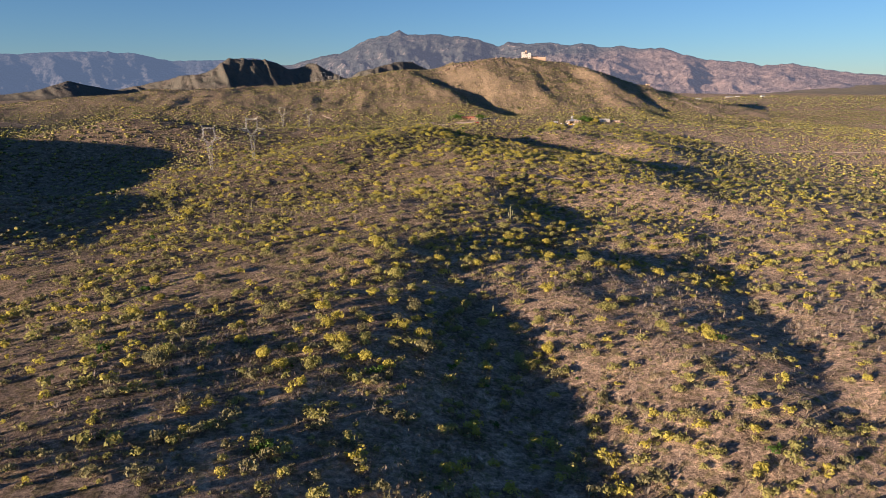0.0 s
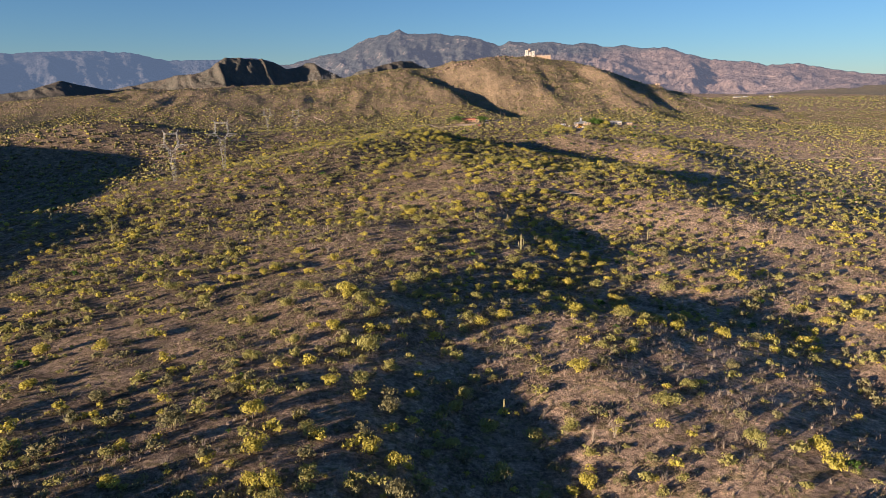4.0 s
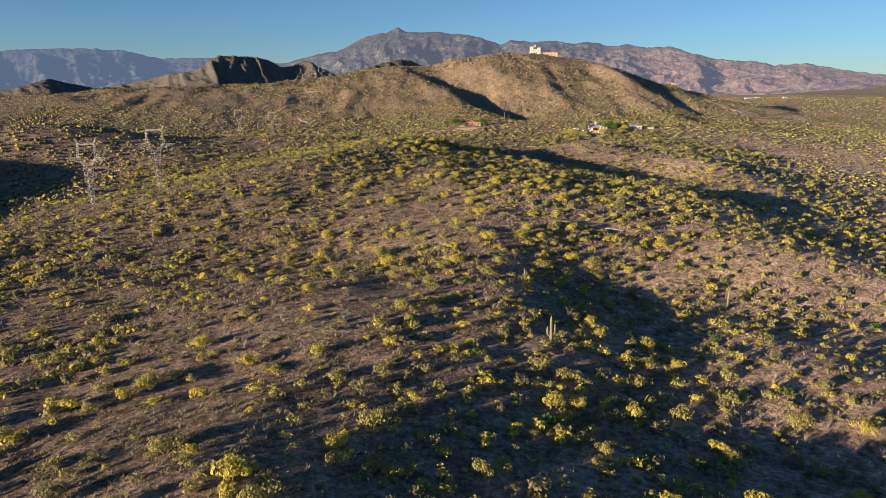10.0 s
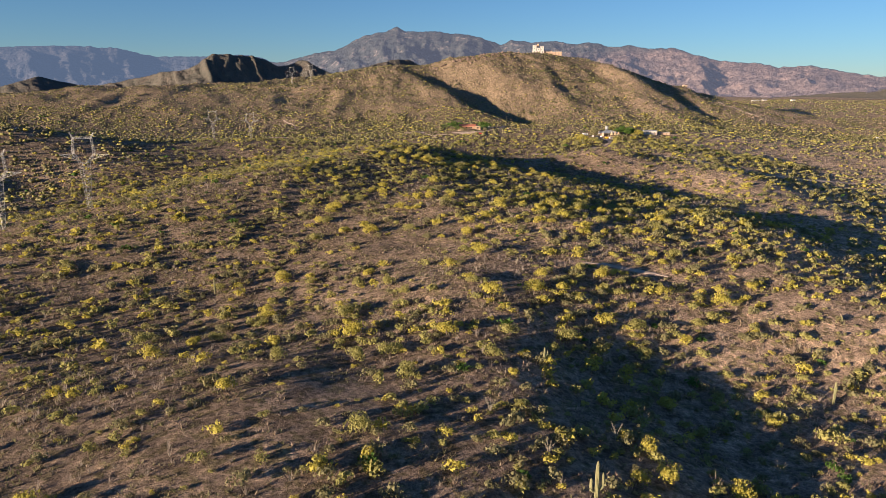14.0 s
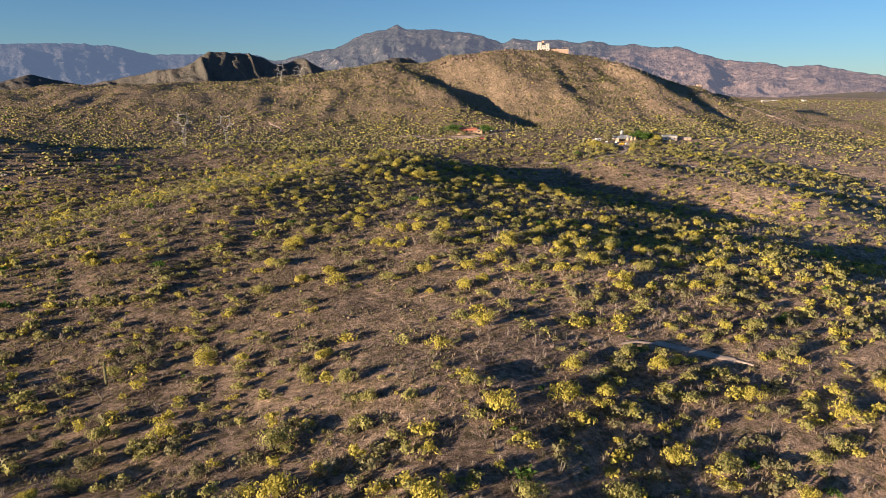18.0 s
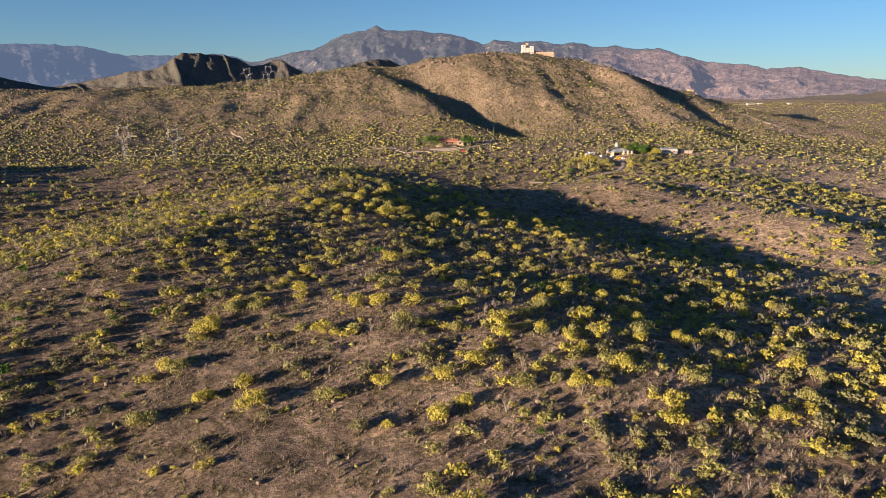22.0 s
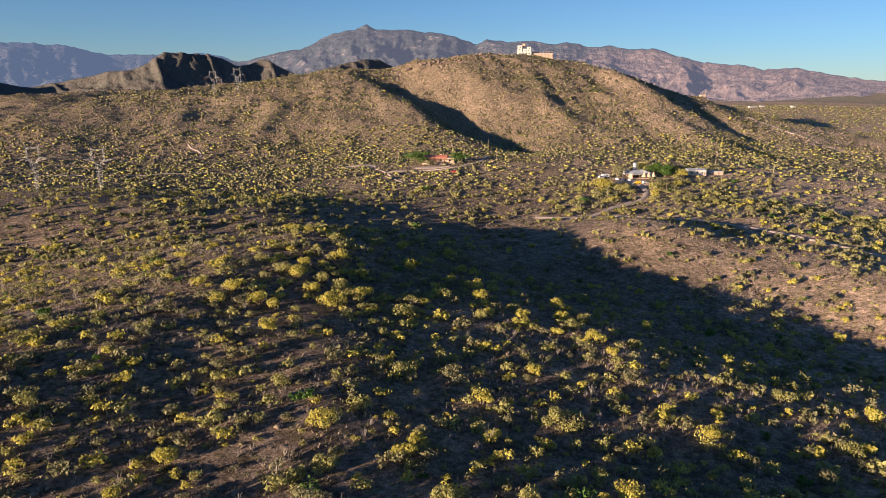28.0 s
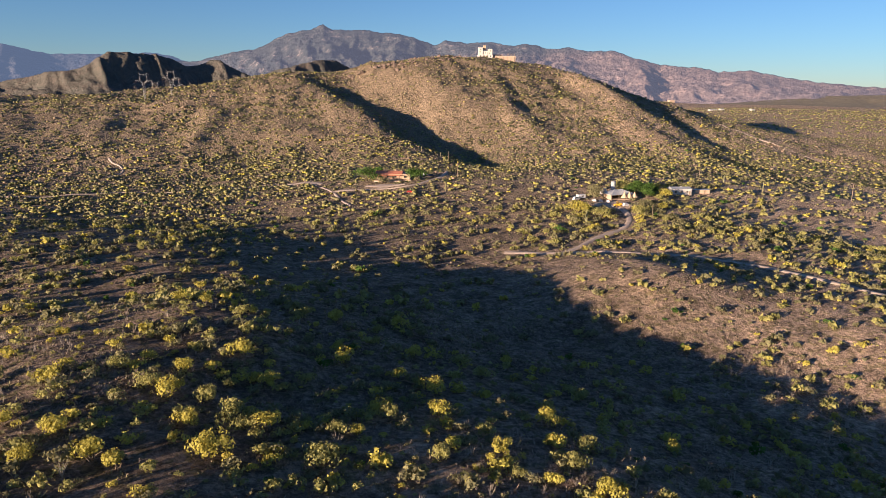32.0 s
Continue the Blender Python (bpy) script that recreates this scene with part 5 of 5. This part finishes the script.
def shed():
    ob = thing("outbuilding", "white flat-roofed outbuilding with a lean-to", "building", 269, 873, float(land(269, 870)) - 0.2, -4)
    part("footing", block(0, 0, -2, 12.6, 8.2, 2.1), BEIGE, ob)
    part("wall", block(0, 0, 0.0, 12.2, 7.8, 3.4), WHITE, ob)
    roof = part("roof", gable(0, 0, 3.55, 12.2, 7.8, 0.9, 0.3, 0.15), TIN, ob, "bright pale metal roof")
    part("roof_vent", block(1.0, -0.4, 4.3, 0.8, 0.8, 0.5), TIN, roof)
    for k in range(3):
        window(ob, -3.8 + 3.6 * k, -3.95, 1.3, 1.2, 1.0)
    door(ob, 5.0, -3.95, 0.0)
    part("lean_to_roof", block(-8.0, 1.0, 2.5, 4.2, 5.2, 0.14), TIN, ob)
    for xx, yy in ((-9.8, -1.3), (-9.8, 3.3)):
        part("lean_to_post", block(xx, yy, -1.0, 0.16, 0.16, 3.5, 0.0), WOOD, ob)
    low = thing("store_shed", "low beige storage shed with a flat roof", "shed", 285, 876, float(land(285, 874)) - 0.2, -4)
    part("wall", block(0, 0, -1, 9.5, 4.5, 3.3), BEIGE, low)
    part("roof", block(0, 0, 2.3, 10.0, 5.0, 0.18), TIN, low)
    door(low, 1.5, -2.3, 0)


def silo():
    ob = thing("water_tank", "tall pale grey upright water tank beside the workshop", "tank", 226.5, 873.5, float(land(226.5, 873)), 0)
    bm = bmesh.new()
    bmesh.ops.create_cone(bm, cap_ends=True, segments=20, radius1=1.35, radius2=1.35, depth=7.6, matrix=Matrix.Translation((0, 0, 3.6)))
    part("body", bm, TIN, ob, "pale grey cylindrical tank wall", True)
    bm = bmesh.new()
    bmesh.ops.create_cone(bm, cap_ends=True, segments=20, radius1=1.42, radius2=0.2, depth=0.6, matrix=Matrix.Translation((0, 0, 7.7)))
    part("lid", bm, TIN, ob)
    bm = bmesh.new()
    for s in (-0.2, 0.2):
        bar(bm, (s, -1.42, 0), (s, -1.42, 7.4), 0.03, 4)
    for k in range(18):
        bar(bm, (-0.2, -1.42, 0.4 + 0.4 * k), (0.2, -1.42, 0.4 + 0.4 * k), 0.02, 4)
    part("ladder", bm, STEEL, ob)
    ob = thing("pump_house", "small pale pump house behind the workshop", "shed", 221, 875, float(land(221, 875)), 0)
    part("wall", block(0, 0, -0.5, 3.4, 3.0, 3.4), WHITE, ob)
    part("roof", block(0, 0, 2.9, 3.8, 3.4, 0.15), TIN, ob)
    door(ob, 0.3, -1.55, 0)


def hill_house():
    z = float(land(262, 1370))
    ob = thing("hilltop_house", "large white cubic house with towers on the hilltop", "house", 259, 1372, z + 3.0, -6)
    part("base", block(0, 0, -8, 18.5, 12, 11.0), WHITE, ob)
    for x, w, h, y in ((-6.0, 5.6, 11.4, 0), (0.4, 5.0, 7.2, 0.5), (6.2, 5.0, 9.6, -1.0)):
        tower = part("tower", block(x, y, 2.9, w, 7.0, h - 2.9), WHITE, ob, "white plaster tower")
        part("parapet", block(x, y, h, w + 0.3, 7.3, 0.5), WHITE, tower)
        window(ob, x, y - 3.58, h - 2.6, 1.1, 1.3)
        window(ob, x - 0.8, y - 3.58, h - 5.4, 1.0, 1.3)
    part("roof_room", block(-0.5, 2.5, 9.2, 3.4, 3.4, 5.4), ADOBE, ob, "small rust-brown roof room")
    for k in range(4):
        window(ob, -6.3 + 4.2 * k, -6.08, 0.2, 1.8, 1.8)
    wall = thing("terrace_wall", "long beige retaining wall of the hilltop terrace", "wall", 284, 1371, z + 0.5, -4)
    part("wall", block(0, 0, -6, 28, 9, 10.0), BEIGE, wall)
    part("coping", block(0, -4.4, 4.0, 28.4, 0.6, 0.35), WHITE, wall)
    for k in range(6):
        part("buttress", block(-12 + 4.8 * k, -4.7, -4, 0.8, 0.8, 7.4), BEIGE, wall)
    pav = thing("pergola", "dark timber pergola at the end of the terrace", "pergola", 293, 1371, z + 4.4, -4)
    for x in (-4, 0, 4):
        for y in (-2.4, 2.4):
            part("post", block(x, y, 0, 0.3, 0.3, 3.0, 0.0), WOOD, pav)
    for k in range(9):
        part("beam", block(-4.4 + 1.1 * k, 0, 3.0, 0.25, 6.2, 0.3, 0.0), WOOD, pav)
    room = thing("guest_wing", "low tan guest wing behind the terrace", "house", 277, 1379, z + 3.5, -4)
    part("wall", block(0, 0, -3, 12, 6, 6.0), ADOBE, room)
    part("roof", block(0, 0, 3.0, 12.8, 6.8, 0.3), TERRA, room)
    for k in range(3):
        window(room, -4 + 4 * k, -3.08, 0.6, 1.8, 1.5)


def far_hut():
    ob = thing("lookout_hut", "square beige masonry hut on the ridge shoulder", "hut", 481, 1298, float(land(481, 1298)) - 0.4, 5)
    part("wall", block(0, 0, -1, 6.5, 6, 5.4), BEIGE, ob)
    part("parapet", block(0, 0, 4.4, 6.9, 6.4, 0.4), BEIGE, ob)
    window(ob, -1.4, -3.08, 1.8, 1.3, 1.3)
    door(ob, 1.5, -3.08, 0.4)
    mast = thing("radio_mast", "thin steel mast beside the hut", "mast", 486, 1300, float(land(486, 1300)), 0)
    part("pole", bar(bmesh.new(), (0, 0, -0.5), (0, 0, 11), 0.12, 6, 0.05), STEEL, mast)
    part("antenna", bar(bmesh.new(), (-0.8, 0, 9.8), (0.8, 0, 9.8), 0.05, 4), STEEL, mast)


def far_ranch(x, y, w, label):
    ob = thing("distant_house", label, "house", x, y, None, 10)
    part("wall", block(0, 0, -2, w, 9, 6), WHITE, ob)
    part("roof", gable(0, 0, 4.1, w, 9, 1.8), TIN, ob)
    for k in range(3):
        window(ob, -w / 3 + k * w / 3, -4.58, 1.2, 1.8, 1.4)


def car(x, y, turn, paint, label, tall=0.0, name="car"):
    ob = thing(name, label, "car", x, y, float(land(x, y)) + 0.05, turn)
    bm = bmesh.new()
    prof = ((-2.25, 0.45), (2.2, 0.45), (2.25, 0.95), (1.15, 1.08), (-2.2, 1.1))
    sides = [[bm.verts.new((px, s * 0.88, pz)) for px, pz in prof] for s in (-1, 1)]
    bm.faces.new(sides[0])
    bm.faces.new(sides[1][::-1])
    for k in range(5):
        bm.faces.new((sides[0][k], sides[1][k], sides[1][(k + 1) % 5], sides[0][(k + 1) % 5]))
    bmesh.ops.recalc_face_normals(bm, faces=bm.faces)
    bmesh.ops.bevel(bm, geom=list(bm.edges), offset=0.07, segments=1, affect="EDGES")
    body = part("body", bm, paint, ob)
    bm = bmesh.new()
    c = bmesh.ops.create_cube(bm, size=1.0, matrix=Matrix.Translation((-0.5, 0, 1.36 + tall / 2)) @ Matrix.Diagonal((2.9, 1.6, 0.6 + tall, 1)))
    for v in c["verts"]:
        if v.co.z > 1.3:
            v.co.x, v.co.y = -0.5 + (v.co.x + 0.5) * 0.72, v.co.y * 0.86
    bmesh.ops.bevel(bm, geom=list(bm.edges), offset=0.06, segments=1, affect="EDGES")
    cab = part("cabin", bm, paint, body)
    for s in (-1, 1):
        part("side_window", block(-0.5, s * 0.74, 1.2, 2.0, 0.1, 0.36 + tall * 0.6, 0.0), PANE, body)
        part("headlight", block(2.2, s * 0.6, 0.72, 0.1, 0.3, 0.16, 0.02), TIN, body)
    part("windscreen", block(0.78, 0, 1.14, 0.3, 1.3, 0.36 + tall * 0.6, 0.0), PANE, body)
    for wx in (-1.4, 1.4):
        for s in (-1, 1):
            w = part("wheel", bar(bmesh.new(), (wx, s * 0.72, 0.36), (wx, s * 0.94, 0.36), 0.36, 14), RUBBER, ob)
            part("rim", bar(bmesh.new(), (wx, s * 0.9, 0.36), (wx, s * 0.96, 0.36), 0.2, 10), STEEL, w)
    return ob


def loader(x, y, turn):
    ob = thing("wheel_loader", "yellow wheel loader parked in the dirt yard", "loader", x, y, float(land(x, y)) + 0.05, turn)
    part("chassis", block(0, 0, 0.6, 4.2, 1.5, 0.9, 0.08), MACHINE, ob)
    part("engine_hood", block(-1.4, 0, 1.4, 1.6, 1.3, 0.8, 0.1), MACHINE, ob)
    cab = part("cab", block(0.1, 0, 1.4, 1.3, 1.3, 1.5, 0.06), MACHINE, ob)
    part("cab_window", block(0.1, 0, 1.9, 1.36, 1.36, 0.75, 0.0), PANE, cab)
    for s in (-1, 1):
        part("lift_arm", bar(bmesh.new(), (0.8, s * 0.6, 1.5), (3.0, s * 0.6, 0.6), 0.12, 4), MACHINE, ob)
        for wx in (-1.4, 1.4):
            w = part("wheel", bar(bmesh.new(), (wx, s * 0.75, 0.65), (wx, s * 1.15, 0.65), 0.65, 14), RUBBER, ob)
            part("rim", bar(bmesh.new(), (wx, s * 1.1, 0.65), (wx, s * 1.18, 0.65), 0.32, 10), MACHINE, w)
    bm = block(3.3, 0, 0.1, 0.9, 2.3, 0.9, 0.05)
    for v in bm.verts:
        if v.co.x > 3.4 and v.co.z > 0.5:
            v.co.x -= 0.5
    part("bucket", bm, STEEL, ob, "worn steel bucket")


def trailer(x, y, turn):
    ob = thing("camper_trailer", "white camper trailer parked under the trees", "trailer", x, y, float(land(x, y)) + 0.05, turn)
    part("body", block(0, 0, 0.5, 5.6, 2.2, 2.2, 0.2), CARWHITE, ob)
    part("hitch", bar(bmesh.new(), (2.7, 0, 0.6), (4.0, 0, 0.5), 0.07, 4), STEEL, ob)
    for s in (-1, 1):
        part("wheel", bar(bmesh.new(), (-0.4, s * 0.9, 0.35), (-0.4, s * 1.14, 0.35), 0.35, 14), RUBBER, ob)
        part("window", block(0.6, s * 1.1, 1.5, 1.4, 0.06, 0.6, 0.0), PANE, ob)


def pole(x, y, high, arm=True):
    ob = thing("utility_pole", "weathered wooden utility pole with a short crossarm", "pole", x, y, None, 20, "utility poles by the houses")
    part("shaft", bar(bmesh.new(), (0, 0, -0.5), (0, 0, high), 0.17, 8, 0.11), WOOD, ob)
    if arm:
        part("crossarm", block(0, 0, high - 0.9, 2.4, 0.14, 0.16, 0.0), WOOD, ob)
        for xx in (-1.0, 0, 1.0):
            part("insulator", bar(bmesh.new(), (xx, 0, high - 0.74), (xx, 0, high - 0.5), 0.06, 6, 0.04), GLASSY, ob)


def shade_tree(x, y, spread, high, mat, label, seed, count=900):
    ob = thing("shade_tree", label, "tree", x, y, None, seed * 50 % 360)
    part("trunk", limbs(5, spread * 0.5, high * 0.6, 0.22, seed, 3), BARK, ob)
    part("crown", crown_mesh("crown", sprays(int(count * 1.8), spread * 0.86, high * 1.08, 16, 0.24, seed, 0.6, 4), mat), mat, ob)


red_house()
tent_house()
shed()
silo()
hill_house()
far_hut()
far_ranch(1180, 2380, 26, "distant white ranch house on the plain")
far_ranch(1215, 2390, 14, "small distant pale house on the plain")
far_ranch(1010, 2250, 16, "distant pale farm building on the plain")
far_ranch(1275, 2330, 12, "small distant white shed on the plain")
car(222.5, 845, 15, CARWHITE, "white off-road wagon parked in the dirt yard", 0.25)
loader(217.5, 845, 185)
car(215.5, 854, 70, CARWHITE, "white pickup parked beside the workshop")
car(212.0, 856, 75, CARDARK, "dark blue car parked beside the workshop")
car(208.5, 857.5, 80, CARWHITE, "pale sedan parked under a tree")
trailer(203, 864, 20)
car(199, 861, 25, CARWHITE, "white van parked at the edge of the yard", 0.5)
car(129, 958, 30, CARDARK, "dark grey car parked beside the ranch house")
car(125, 962, 30, CARWHITE, "silver car parked beside the ranch house")
car(108, 903, -10, CARRED, "small red car standing by the dirt track")
car(585, 985, -30, CARWHITE, "white truck standing on the far track", 0.3)
pole(145, 945, 10.5)
pole(220, 1010, 10)
pole(384, 868, 11)
pole(300, 905, 10)
pole(153, 1028, 8, False)
pole(222, 812, 7, False)
shade_tree(84, 953, 9.5, 11.0, GREEN, "dense bright green shade tree beside the ranch house", 3)
shade_tree(117, 946, 8.0, 9.5, GREEN, "round green shade tree in front of the ranch house", 4)
shade_tree(94, 970, 6.0, 8.0, GREEN, "green tree behind the ranch house", 5, 500)
shade_tree(94, 945, 4.5, 4.0, OLIVE, "low olive bush by the terrace", 6, 300)
shade_tree(212, 866, 7.5, 9.0, OLIVE, "large dark olive mesquite tree beside parked cars", 7)
shade_tree(241, 874, 7.5, 8.0, GREEN, "bright green tree behind the workshop", 8)
shade_tree(249, 870, 7.0, 7.0, GREEN, "leafy green tree beside the workshop", 9)
shade_tree(243, 862, 6.0, 6.0, GREEN, "broad green tree near the canvas sails", 10)
shade_tree(255, 862, 5.5, 5.5, YELLOW, "yellow-flowering tree beside the outbuilding", 11, 600)
shade_tree(234, 879, 6.5, 8.0, LIME, "tall yellow-green tree behind the workshop", 12, 600)
shade_tree(191, 838, 7.0, 6.0, YELLOW, "broad yellow-flowering tree below the yard", 13)
shade_tree(230, 838, 6.5, 4.5, OLIVE, "low grey-green mesquite below the yard", 14, 600)
shade_tree(200, 826, 5.5, 5.0, LIME, "yellow-green tree beside the driveway", 15, 500)
shade_tree(220, 822, 5.5, 5.0, LIME, "yellow-green tree at the driveway bend", 16, 500)
for k, (x, y) in enumerate(((298, 1375), (302, 1377), (306, 1376), (293, 1378))):
    shade_tree(x, y, 2.6, 4.5, OLIVE, "dark olive tree at the end of the terrace", 20 + k, 200)
